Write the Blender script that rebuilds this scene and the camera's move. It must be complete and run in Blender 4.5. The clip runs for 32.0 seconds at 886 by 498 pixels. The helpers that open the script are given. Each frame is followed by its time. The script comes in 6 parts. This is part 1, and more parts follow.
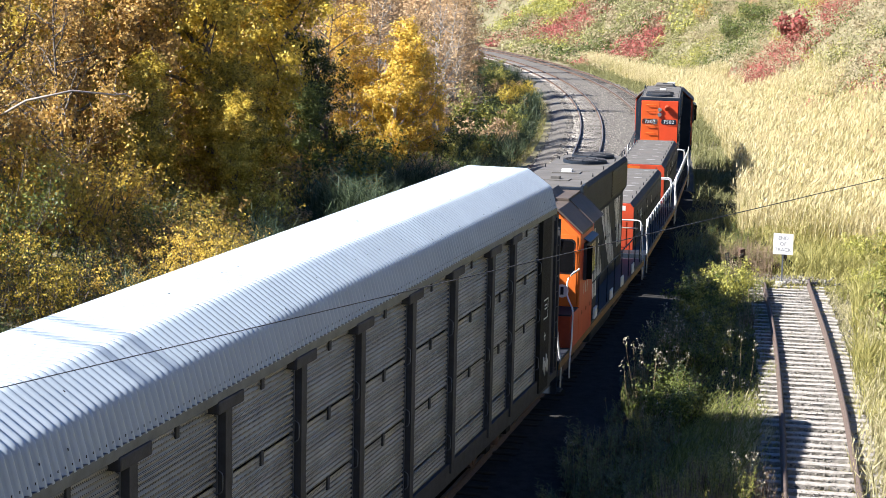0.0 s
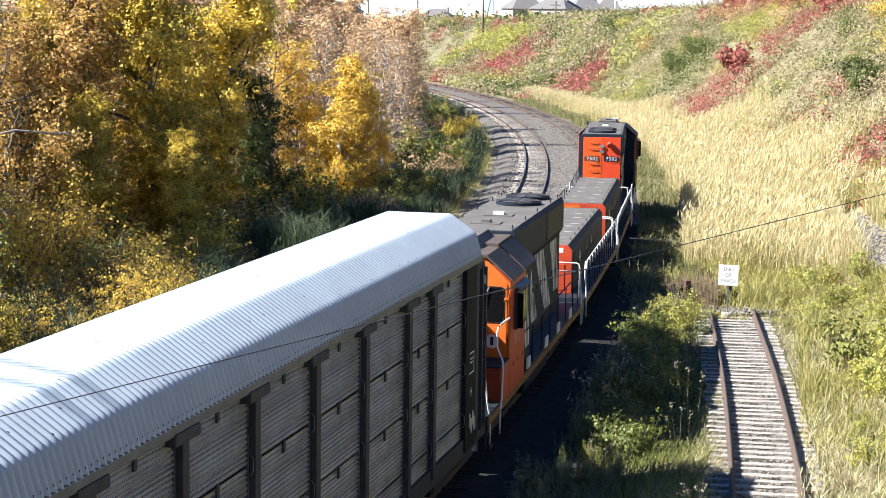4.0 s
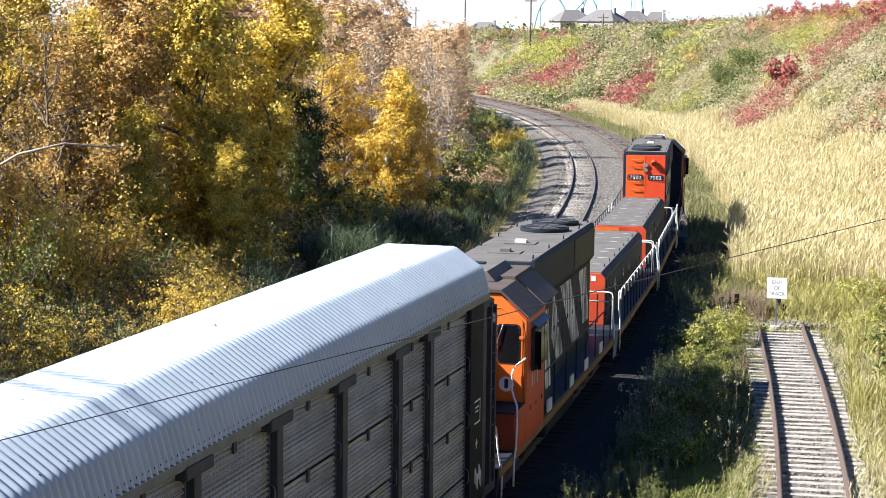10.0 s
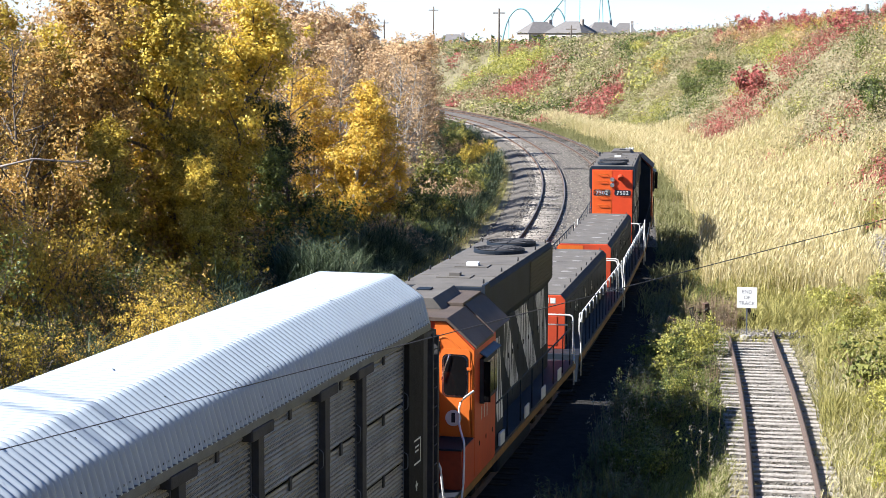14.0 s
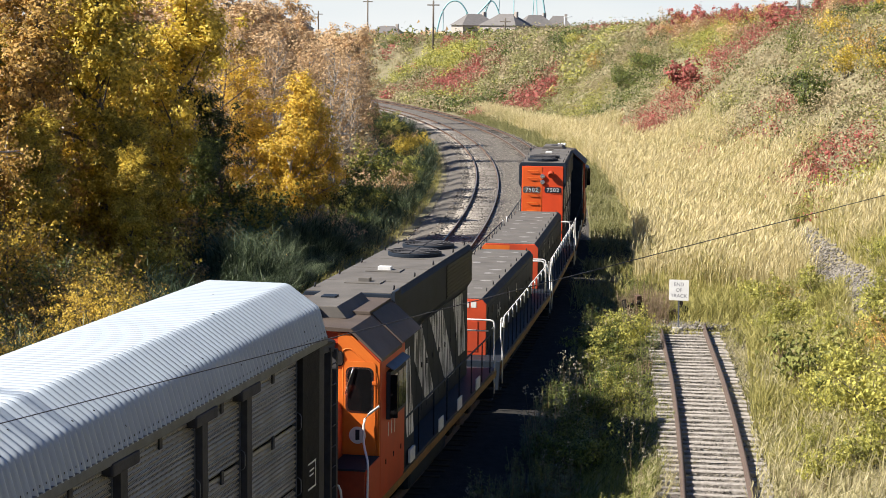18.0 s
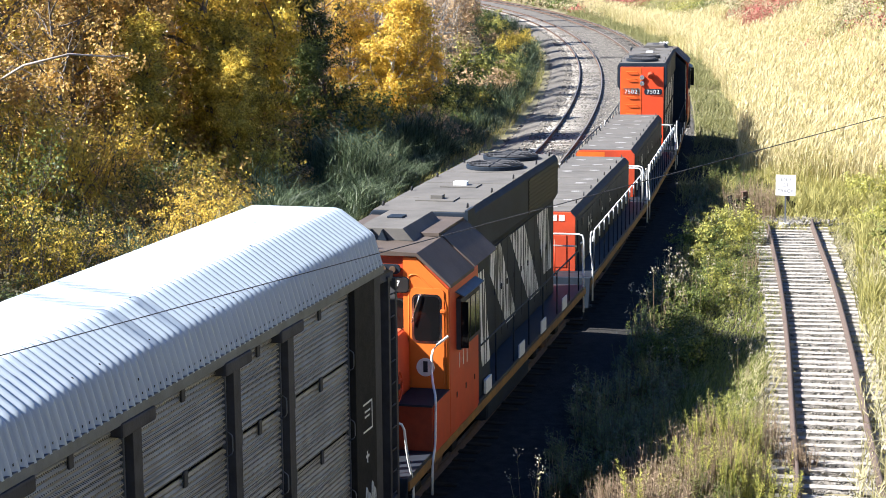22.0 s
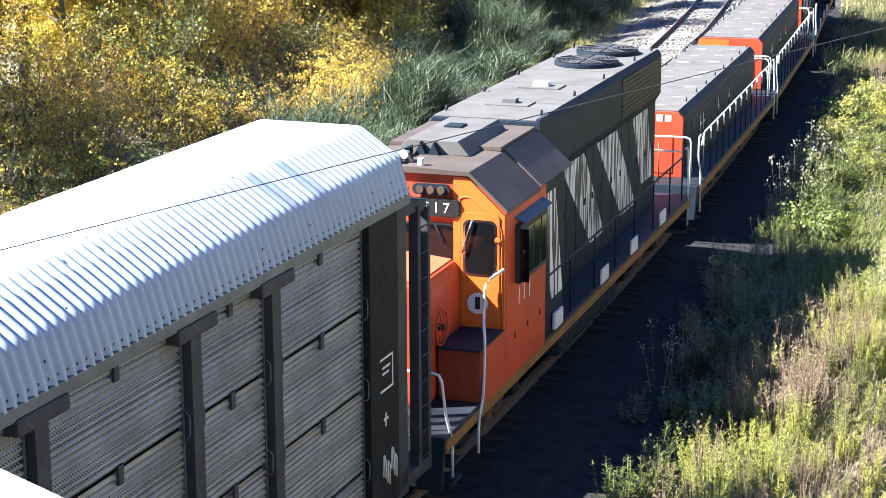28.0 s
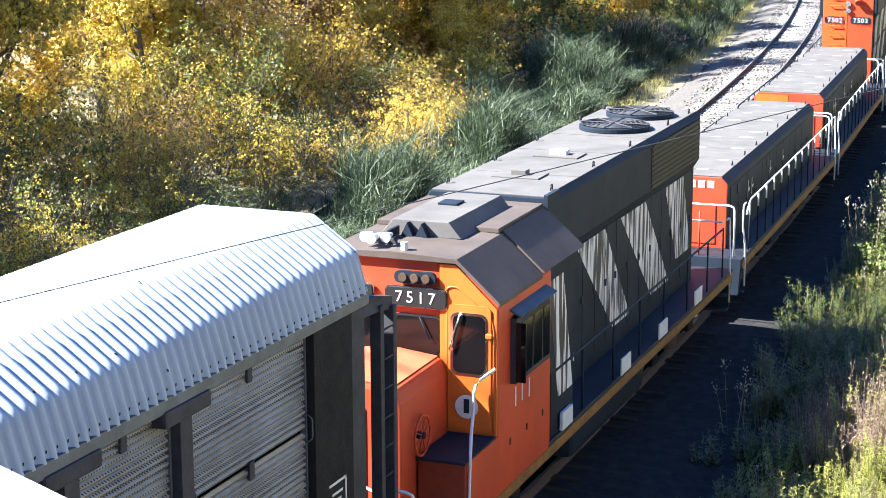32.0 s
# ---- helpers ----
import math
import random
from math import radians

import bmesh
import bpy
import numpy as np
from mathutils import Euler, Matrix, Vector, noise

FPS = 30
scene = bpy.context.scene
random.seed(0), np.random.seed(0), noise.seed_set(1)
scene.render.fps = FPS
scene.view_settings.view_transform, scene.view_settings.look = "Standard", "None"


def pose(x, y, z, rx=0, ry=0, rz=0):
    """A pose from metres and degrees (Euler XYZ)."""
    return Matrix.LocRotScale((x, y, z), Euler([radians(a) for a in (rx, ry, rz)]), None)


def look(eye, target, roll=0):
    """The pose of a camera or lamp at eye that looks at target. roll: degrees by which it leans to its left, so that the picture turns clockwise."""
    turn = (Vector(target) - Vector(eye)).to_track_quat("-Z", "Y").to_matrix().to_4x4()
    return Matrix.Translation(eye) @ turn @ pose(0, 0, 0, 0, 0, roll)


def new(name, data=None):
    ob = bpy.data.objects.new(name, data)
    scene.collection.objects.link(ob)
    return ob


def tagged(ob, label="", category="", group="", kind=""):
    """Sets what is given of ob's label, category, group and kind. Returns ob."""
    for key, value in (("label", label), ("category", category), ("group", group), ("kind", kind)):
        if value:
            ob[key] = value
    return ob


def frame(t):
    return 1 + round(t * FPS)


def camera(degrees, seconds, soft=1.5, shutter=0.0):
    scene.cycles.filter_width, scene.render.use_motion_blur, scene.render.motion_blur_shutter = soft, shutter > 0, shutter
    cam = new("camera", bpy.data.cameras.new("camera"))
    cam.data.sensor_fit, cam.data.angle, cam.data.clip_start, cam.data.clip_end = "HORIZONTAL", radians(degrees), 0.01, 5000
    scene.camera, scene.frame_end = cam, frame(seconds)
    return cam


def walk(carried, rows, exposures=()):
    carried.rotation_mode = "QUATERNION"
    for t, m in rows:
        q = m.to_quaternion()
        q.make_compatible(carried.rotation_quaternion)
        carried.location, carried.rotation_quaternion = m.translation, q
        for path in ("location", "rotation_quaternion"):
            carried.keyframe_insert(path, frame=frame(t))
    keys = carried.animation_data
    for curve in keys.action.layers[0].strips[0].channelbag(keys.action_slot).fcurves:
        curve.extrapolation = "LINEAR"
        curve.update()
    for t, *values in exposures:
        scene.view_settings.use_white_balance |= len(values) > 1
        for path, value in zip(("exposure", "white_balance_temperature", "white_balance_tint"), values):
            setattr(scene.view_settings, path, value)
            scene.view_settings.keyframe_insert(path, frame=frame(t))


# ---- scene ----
# ---- camera ----
EYE = (0.0, 0.0, 10.007)
PATH = [
    (0, -15.968, -8.226, 1.265), (0.5, -15.435, -7.918, 1.298), (1, -15.588, -8.424, 0.601), (1.5, -15.418, -7.485, 0.607),
    (2, -15.692, -7.632, 0.876), (2.5, -15.265, -8.296, 0.996), (3, -14.258, -7.400, 0.687), (3.5, -14.148, -7.298, 0.662),
    (4, -14.332, -7.117, 0.758), (4.5, -13.989, -6.907, 0.978), (6.5, -14.697, -7.729, 0.578), (7, -14.936, -7.910, 0.774),
    (7.5, -14.551, -8.322, 0.798), (8, -14.755, -8.181, 0.531), (8.5, -15.039, -7.316, 0.517), (9, -15.230, -7.663, 0.819),
    (9.5, -15.252, -6.469, 0.708), (10, -15.797, -6.745, 0.605), (10.5, -15.637, -6.825, 0.640), (11, -15.374, -6.955, 0.911),
    (11.5, -15.606, -6.360, 0.773), (12, -15.419, -6.508, 0.478), (12.5, -15.420, -6.257, 0.015), (13, -15.785, -6.482, 0.374),
    (13.5, -13.743, -6.735, 0.668), (14, -14.885, -6.358, 0.209), (14.5, -14.007, -6.504, 0.299), (16.5, -14.08, -4.905, 0.25), (17, -12.72, -4.98, 0.24), (17.5, -12.603, -4.789, 0.223),
    (18, -12.828, -6.591, 0.626), (18.5, -13.120, -7.413, 0.649), (19, -14.166, -8.615, 0.674), (19.5, -16.259, -8.450, -0.135),
    (20, -13.427, -9.509, 0.860), (20.5, -13.162, -9.766, 0.931), (21, -13.398, -10.392, 1.020), (21.5, -14.856, -10.066, 0.797),
    (22, -16.061, -9.701, -0.555), (22.5, -15.045, -12.748, 0.681), (23, -17.568, -11.694, 0.072), (23.5, -19.018, -12.835, -0.052),
    (24, -19.998, -12.316, 0.048), (24.5, -20.079, -11.119, 0.018), (26.5, -20.738, -12.301, -0.218), (27, -20.478, -11.856, -0.004),
    (27.5, -20.296, -12.067, -0.256), (28, -20.387, -13.748, -0.210), (28.5, -20.247, -12.191, -0.495), (29, -20.248, -13.368, -0.263),
    (29.5, -19.544, -13.237, 0.194), (30, -19.562, -13.146, 0.641), (30.5, -20.255, -13.690, 0.249), (31, -20.991, -13.575, 0.354),
    (31.5, -21.358, -13.042, 0.374), (32, -22.682, -12.576, -0.192),
]


def aim(yaw, pitch, roll):
    """The camera's pose: degrees right of +y, degrees up, degrees of lean."""
    a, p = radians(yaw), radians(pitch)
    d = Vector((math.sin(a) * math.cos(p), math.cos(a) * math.cos(p), math.sin(p)))
    return look(EYE, Vector(EYE) + d, roll)


cam = camera(26.73, 32.0, soft=0.75)
walk(cam, [(t, aim(y, p, r)) for t, y, p, r in PATH], exposures=[(0, 1.82, 6200, 10), (13, 1.70, 6150, 10), (16.5, 1.40, 6500, 10), (18, 1.30, 6800, 10), (19, 1.64, 6450, 10), (22, 2.02, 6150, 9), (24, 2.5, 5950, 9), (28, 2.68, 5850, 9), (32, 2.82, 5850, 9)])

# ---- sky and sun ----
TO_SUN = Vector((-5.75, -3.05, 5.6)).normalized()
world = bpy.data.worlds.new("sky")
scene.world = world
world.use_nodes = True
wn = world.node_tree
sky = wn.nodes.new("ShaderNodeTexSky")
sky.sky_type = "NISHITA"
sky.sun_disc = False
sky.sun_elevation = math.asin(TO_SUN.z)
sky.sun_rotation = math.atan2(TO_SUN.x, TO_SUN.y)
sky.dust_density = 0.3
sky.ozone_density = 2.5
# haze and thin cloud whiten the sky towards the horizon
wtc = wn.nodes.new("ShaderNodeTexCoord")
rise = wn.nodes.new("ShaderNodeSeparateXYZ")
wn.links.new(wtc.outputs["Generated"], rise.inputs[0])
haze = wn.nodes.new("ShaderNodeValToRGB")
for k, (p, v) in enumerate(((0.0, 0.97), (0.045, 0.72), (0.085, 0.06), (1.0, 0.0))):
    e = haze.color_ramp.elements[k] if k < 2 else haze.color_ramp.elements.new(p)
    e.position, e.color = p, (v, v, v, 1)
wn.links.new(rise.outputs[2], haze.inputs[0])
cloud = wn.nodes.new("ShaderNodeTexNoise")
cloud.inputs["Scale"].default_value = 6.0
cloud.inputs["Detail"].default_value = 7.0
stretch = wn.nodes.new("ShaderNodeMapping")
stretch.inputs["Scale"].default_value = (1.0, 1.0, 5.0)
wn.links.new(wtc.outputs["Generated"], stretch.inputs[0])
wn.links.new(stretch.outputs[0], cloud.inputs["Vector"])
wisp = wn.nodes.new("ShaderNodeMixRGB")
wisp.inputs[1].default_value = (10.4, 11.8, 13.2, 1)
wisp.inputs[2].default_value = (14.4, 14.6, 14.6, 1)
wn.links.new(cloud.outputs["Fac"], wisp.inputs[0])
blue = wn.nodes.new("ShaderNodeMixRGB")
blue.blend_type = "MULTIPLY"
blue.inputs[0].default_value = 1.0
blue.inputs[2].default_value = (0.50, 0.99, 1.66, 1)
wn.links.new(sky.outputs[0], blue.inputs[1])
wmix = wn.nodes.new("ShaderNodeMixRGB")
wn.links.new(haze.outputs[0], wmix.inputs[0])
wn.links.new(blue.outputs[0], wmix.inputs[1])
wn.links.new(wisp.outputs[0], wmix.inputs[2])
wn.links.new(wmix.outputs[0], wn.nodes["Background"].inputs[0])
wn.nodes["Background"].inputs[1].default_value = 0.029
sun = new("sun", bpy.data.lights.new("sun", "SUN"))
sun.data.energy = 5.0
sun.data.angle = radians(0.55)
sun.data.color = (1.0, 0.95, 0.88)
sun.matrix_world = look((0, 0, 60), Vector((0, 0, 60)) - TO_SUN)

# ---- materials ----


def mat(name, col, col2=None, rough=0.7, metal=0.0, scale=3.0, detail=6.0, bump=0.0, bscale=40.0, by="noise", spread=0.0, trans=0.0, spec=0.3):
    """A two-tone surface: a broad noise and a fine one mix col and col2; by 'island' or 'object' the mix goes from piece to piece."""
    m = bpy.data.materials.new(name)
    m.use_nodes = True
    nt = m.node_tree
    b = nt.nodes["Principled BSDF"]
    b.inputs["Roughness"].default_value = rough
    b.inputs["Metallic"].default_value = metal
    b.inputs["Specular IOR Level"].default_value = spec
    col2 = col2 or tuple(c * 0.75 for c in col)
    ramp = nt.nodes.new("ShaderNodeValToRGB")
    stops = [col2, col] if not isinstance(col2[0], tuple) else [*col2, col]
    e = ramp.color_ramp.elements
    while len(e) < len(stops):
        e.new(0.5)
    for i, c in enumerate(stops):
        e[i].position = (0.25 + 0.5 * i / (len(stops) - 1)) if by == "noise" else (0.05 + 0.9 * i / (len(stops) - 1))
        e[i].color = (*c, 1)
    tc = nt.nodes.new("ShaderNodeTexCoord")
    if by == "noise":
        n1 = nt.nodes.new("ShaderNodeTexNoise")
        n1.inputs["Scale"].default_value = scale
        n1.inputs["Detail"].default_value = detail
        n1.inputs["Roughness"].default_value = 0.65
        nt.links.new(tc.outputs["Object"], n1.inputs["Vector"])
        nt.links.new(n1.outputs["Fac"], ramp.inputs[0])
    else:
        src = nt.nodes.new("ShaderNodeNewGeometry" if by == "island" else "ShaderNodeObjectInfo")
        value = src.outputs["Random Per Island" if by == "island" else "Random"]
        if spread:
            oi = nt.nodes.new("ShaderNodeObjectInfo")
            mx = nt.nodes.new("ShaderNodeMath")
            mx.operation = "MULTIPLY_ADD"
            nt.links.new(oi.outputs["Random"], mx.inputs[0])
            mx.inputs[1].default_value = spread
            sc = nt.nodes.new("ShaderNodeMath")
            sc.operation = "MULTIPLY"
            sc.inputs[1].default_value = 1 - spread
            nt.links.new(value, sc.inputs[0])
            nt.links.new(sc.outputs[0], mx.inputs[2])
            value = mx.outputs[0]
        nt.links.new(value, ramp.inputs[0])
    nt.links.new(ramp.outputs[0], b.inputs["Base Color"])
    if bump:
        n2 = nt.nodes.new("ShaderNodeTexNoise")
        n2.inputs["Scale"].default_value = bscale
        n2.inputs["Detail"].default_value = 5
        nt.links.new(tc.outputs["Object"], n2.inputs["Vector"])
        bp = nt.nodes.new("ShaderNodeBump")
        bp.inputs["Strength"].default_value = bump
        bp.inputs["Distance"].default_value = 0.03
        nt.links.new(n2.outputs["Fac"], bp.inputs["Height"])
        nt.links.new(bp.outputs[0], b.inputs["Normal"])
    if trans:
        tr = nt.nodes.new("ShaderNodeBsdfTranslucent")
        mixs = nt.nodes.new("ShaderNodeMixShader")
        mixs.inputs[0].default_value = trans
        nt.links.new(ramp.outputs[0], tr.inputs[0])
        nt.links.new(b.outputs[0], mixs.inputs[1])
        nt.links.new(tr.outputs[0], mixs.inputs[2])
        nt.links.new(mixs.outputs[0], nt.nodes["Material Output"].inputs[0])
    return m


# near-black bed colour that holds the shade beside the train
M_SHADE_BED = mat("shade_black_bed", (0.040, 0.038, 0.036), (0.017, 0.017, 0.017), 0.95, scale=4, bump=0.8, bscale=25, spec=0.04)
M_CONCRETE = mat("pale_concrete", (0.363, 0.350, 0.330), (0.264, 0.257, 0.244), 0.85, scale=3, bump=0.2)
M_PLUME = mat("pale_seed_heads", (0.528, 0.488, 0.383), ((0.297, 0.251, 0.165), (0.436, 0.383, 0.277)), 0.8, by="island", trans=0.3)
M_GROUND = mat("meadow_soil", (0.23, 0.20, 0.11), (0.115, 0.10, 0.055), 0.95, scale=0.5, bump=0.6, bscale=9)
M_BALLAST = mat("ballast_stone", (0.175, 0.157, 0.134), ((0.05, 0.044, 0.038), (0.108, 0.097, 0.083)), 0.9, scale=9, bump=1.0, bscale=30)
M_STONE = mat("stone", (0.24, 0.22, 0.19), ((0.07, 0.064, 0.056), (0.15, 0.136, 0.12)), 0.9, by="island")
M_TIE = mat("weathered_tie", (0.41, 0.38, 0.335), ((0.12, 0.105, 0.09), (0.28, 0.255, 0.225)), 0.9, scale=7, bump=0.7, bscale=25)
# near-black old timber; on the main track it also holds the shade
M_OLD_TIE = mat("shade_black_old_timber", (0.030, 0.026, 0.022), (0.011, 0.010, 0.009), 0.9, scale=5, bump=0.6, bscale=25, spec=0.05)
M_RAIL = mat("rusty_rail", (0.112, 0.066, 0.043), (0.053, 0.033, 0.023), 0.75, scale=12, bump=0.3)
M_RAIL_TOP = mat("worn_rail_head", (0.26, 0.225, 0.19), (0.14, 0.12, 0.10), 0.45, 0.5, scale=6)
M_BARK = mat("grey_bark", (0.172, 0.145, 0.119), (0.066, 0.056, 0.046), 0.9, scale=14, bump=0.6)
M_TWIG = mat("grey_brown_twigs", (0.19, 0.16, 0.135), (0.085, 0.07, 0.058), 0.85, scale=9)
M_PALEWOOD = mat("pale_dead_wood", (0.363, 0.317, 0.277), (0.224, 0.191, 0.165), 0.85, scale=7)
M_MAUVE = mat("dull_brown_brush", (0.43, 0.36, 0.22), ((0.16, 0.135, 0.075), (0.30, 0.245, 0.145)), 0.8, by="island", spread=0.3, trans=0.3)
M_PALEGRASS = mat("pale_dry_grass", (0.528, 0.469, 0.297), ((0.211, 0.198, 0.086), (0.383, 0.343, 0.178)), 0.8, by="island", trans=0.35)
M_BIRCH = mat("pale_birch_bark", (0.42, 0.39, 0.35), (0.22, 0.195, 0.17), 0.8, scale=9, bump=0.3)
M_GOLD = mat("golden_leaves", (0.84, 0.60, 0.10), ((0.28, 0.185, 0.035), (0.60, 0.41, 0.06)), 0.55, by="island", spread=0.2, trans=0.35)
M_OLIVE = mat("olive_yellow_leaves", (0.82, 0.61, 0.10), ((0.16, 0.13, 0.025), (0.48, 0.36, 0.05)), 0.55, by="island", spread=0.3, trans=0.35)
M_ORANGE = mat("orange_brown_leaves", (0.68, 0.44, 0.13), ((0.18, 0.115, 0.045), (0.44, 0.27, 0.07)), 0.6, by="island", spread=0.2, trans=0.32)
M_BEIGE = mat("faded_buff_leaves", (0.68, 0.49, 0.28), ((0.33, 0.225, 0.13), (0.54, 0.37, 0.20)), 0.7, by="island", spread=0.2, trans=0.35)
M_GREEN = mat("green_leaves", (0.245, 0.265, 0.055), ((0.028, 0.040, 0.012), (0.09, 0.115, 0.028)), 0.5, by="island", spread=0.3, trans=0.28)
M_LIME = mat("yellow_green_leaves", (0.55, 0.50, 0.12), ((0.14, 0.15, 0.04), (0.33, 0.32, 0.075)), 0.55, by="island", spread=0.3, trans=0.35)
M_SUMAC = mat("red_sumac_leaves", (0.43, 0.135, 0.11), ((0.20, 0.135, 0.085), (0.36, 0.09, 0.08)), 0.7, by="island", spread=0.35, trans=0.3)
M_STRAW = mat("straw_reeds", (0.71, 0.62, 0.38), ((0.34, 0.285, 0.13), (0.55, 0.465, 0.25)), 0.8, by="island", trans=0.40)
M_DULL = mat("dull_autumn_brush", (0.36, 0.34, 0.155), ((0.11, 0.115, 0.045), (0.24, 0.232, 0.10)), 0.75, by="island", spread=0.3, trans=0.3)
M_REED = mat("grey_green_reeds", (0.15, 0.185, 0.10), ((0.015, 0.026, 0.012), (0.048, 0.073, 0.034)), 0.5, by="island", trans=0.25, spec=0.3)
M_GRASS = mat("rough_grass", (0.46, 0.41, 0.16), ((0.17, 0.165, 0.05), (0.32, 0.29, 0.09)), 0.8, by="island", trans=0.35)
M_WEED = mat("mixed_weeds", (0.30, 0.30, 0.085), ((0.055, 0.07, 0.02), (0.15, 0.165, 0.042)), 0.65, by="island", spread=0.3, trans=0.3)
M_DRY = mat("dry_brown_stems", (0.38, 0.29, 0.19), ((0.13, 0.09, 0.06), (0.26, 0.185, 0.12)), 0.85, by="island", trans=0.25)

# ---- mesh helpers ----


def mesh_np(name, verts, faces, material):
    """A mesh from arrays of points and of equal-sided faces."""
    verts, faces = np.asarray(verts, np.float32), np.asarray(faces, np.int32)
    me = bpy.data.meshes.new(name)
    k = faces.shape[1]
    me.vertices.add(len(verts))
    me.vertices.foreach_set("co", verts.ravel())
    me.loops.add(faces.size)
    me.loops.foreach_set("vertex_index", faces.ravel())
    me.polygons.add(len(faces))
    me.polygons.foreach_set("loop_start", np.arange(0, faces.size, k, dtype=np.int32))
    me.update(calc_edges=True)
    me.materials.append(material)
    return me


def join_np(pieces):
    vs, fs, n = [], [], 0
    for v, f in pieces:
        vs.append(v)
        fs.append(np.asarray(f) + n)
        n += len(v)
    return np.concatenate(vs), np.concatenate(fs)


def tube_np(points, radii, sides=6):
    """A tapered tube along points: vertices and quads."""
    pts = np.asarray(points, float)
    d = np.gradient(pts, axis=0)
    d /= np.linalg.norm(d, axis=1)[:, None] + 1e-9
    ref = np.where(np.abs(d[:, 2:3]) > 0.9, [[1.0, 0, 0]], [[0, 0, 1.0]])
    a = np.cross(d, ref)
    a /= np.linalg.norm(a, axis=1)[:, None] + 1e-9
    b = np.cross(d, a)
    th = np.linspace(0, 2 * np.pi, sides, endpoint=False)
    r = np.asarray(radii, float)[:, None, None]
    v = pts[:, None] + r * (a[:, None] * np.cos(th)[None, :, None] + b[:, None] * np.sin(th)[None, :, None])
    i, j = np.meshgrid(np.arange(len(pts) - 1), np.arange(sides), indexing="ij")
    k = (j + 1) % sides
    f = np.stack([i * sides + j, i * sides + k, (i + 1) * sides + k, (i + 1) * sides + j], -1).reshape(-1, 4)
    return v.reshape(-1, 3), f


def quads_np(centers, u, w):
    """Quads round centers with half-edges u and w."""
    v = np.stack([centers - u - w, centers + u - w, centers + u + w, centers - u + w], 1).reshape(-1, 3)
    return v, np.arange(len(v)).reshape(-1, 4)


def leaves_np(rng, centers, size, out=None):
    """Small three-cornered leaves; out: the way that each one faces, roughly."""
    n = len(centers)
    u = rng.normal(size=(n, 3))
    if out is not None:
        face = out * 1.3 + rng.normal(0, 0.55, (n, 3)) + [0, 0, 0.35]
        face /= np.linalg.norm(face, axis=1)[:, None] + 1e-9
        u = np.cross(face, u)
    u /= np.linalg.norm(u, axis=1)[:, None] + 1e-9
    w = np.cross(u, face if out is not None else rng.normal(size=(n, 3)))
    w /= np.linalg.norm(w, axis=1)[:, None] + 1e-9
    s = size * rng.uniform(0.6, 1.3, (n, 1))
    v = np.stack([centers + u * s * 1.3, centers - u * s * 0.7 + w * s * 0.8, centers - u * s * 0.7 - w * s * 0.8], 1).reshape(-1, 3)
    return v, np.arange(len(v)).reshape(-1, 3)


def sprays_np(rng, tips, leaves, size, loose, tight, each=3):
    """Leaves in small dense sprays, several round every twig's tip, with gaps between."""
    hubs = np.repeat(tips, each, 0) + rng.normal(0, 1, (len(tips) * each, 3)) * np.array([loose, loose, loose * 0.8])
    weight = rng.uniform(0.2, 1.0, len(hubs)) ** 1.5
    k = rng.choice(len(hubs), leaves, p=weight / weight.sum())
    off = rng.normal(0, 1, (leaves, 3)) * (tight * (0.6 + 0.7 * weight[k]))[:, None] * [1, 1, 0.75]
    mid = tips.mean(0)
    far = hubs[k] - mid
    out = off / (np.linalg.norm(off, axis=1)[:, None] + 1e-9) * 0.8 + far / (np.linalg.norm(far, axis=1)[:, None] + 1e-9) * 0.7
    return leaves_np(rng, hubs[k] + off, size, out)


def blades_np(rng, base, height, lean, width, up=0.35, bow=0.55, tip=1.0):
    """Bent blades: two quads each, leaning by lean (n, 2); bow and tip: how high the bend and the end stand."""
    n = len(base)
    th = rng.uniform(0, np.pi, n)
    side = np.stack([np.cos(th), np.sin(th), np.zeros(n)], 1) * width[:, None]
    mid = base + np.stack([lean[:, 0] * up, lean[:, 1] * up, height * bow], 1)
    top = base + np.stack([lean[:, 0], lean[:, 1], height * tip], 1)
    v = np.stack([base - side, base + side, mid - side * 0.9, mid + side * 0.9, top - side * 0.15, top + side * 0.15], 1)
    k = np.arange(n)[:, None] * 6
    f = np.stack([k + [0, 1, 3, 2], k + [2, 3, 5, 4]], 1).reshape(-1, 4)
    return v.reshape(-1, 3), f


def part(name, bm, material, parent, label=""):
    """Links a bmesh as one mesh object under a thing or a part."""
    me = bpy.data.meshes.new(name)
    bm.to_mesh(me)
    bm.free()
    me.materials.append(material)
    ob = new(name, me)
    ob.parent = parent
    if label:
        ob["label"] = label
    return ob


def put(name, me, parent=None, m=None):
    ob = new(name, me)
    ob.parent = parent
    if m is not None:
        ob.matrix_basis = m
    return ob


def thing(name, label, category, m=None, group="", kind=""):
    ob = new(name)
    if m is not None:
        ob.matrix_basis = m
    return tagged(ob, label, category, group, kind)


def box(bm, x0, x1, y0, y1, z0, z1, bevel=0.0):
    r = bmesh.ops.create_cube(bm, size=1)
    vs = r["verts"]
    bmesh.ops.scale(bm, vec=(x1 - x0, y1 - y0, z1 - z0), verts=vs)
    bmesh.ops.translate(bm, vec=((x0 + x1) / 2, (y0 + y1) / 2, (z0 + z1) / 2), verts=vs)
    if bevel:
        es = list({e for v in vs for e in v.link_edges})
        bmesh.ops.bevel(bm, geom=es, offset=bevel, segments=2, affect="EDGES", profile=0.6)
    return bm


def boxed(x0, x1, y0, y1, z0, z1, bevel=0.0):
    return box(bmesh.new(), x0, x1, y0, y1, z0, z1, bevel)


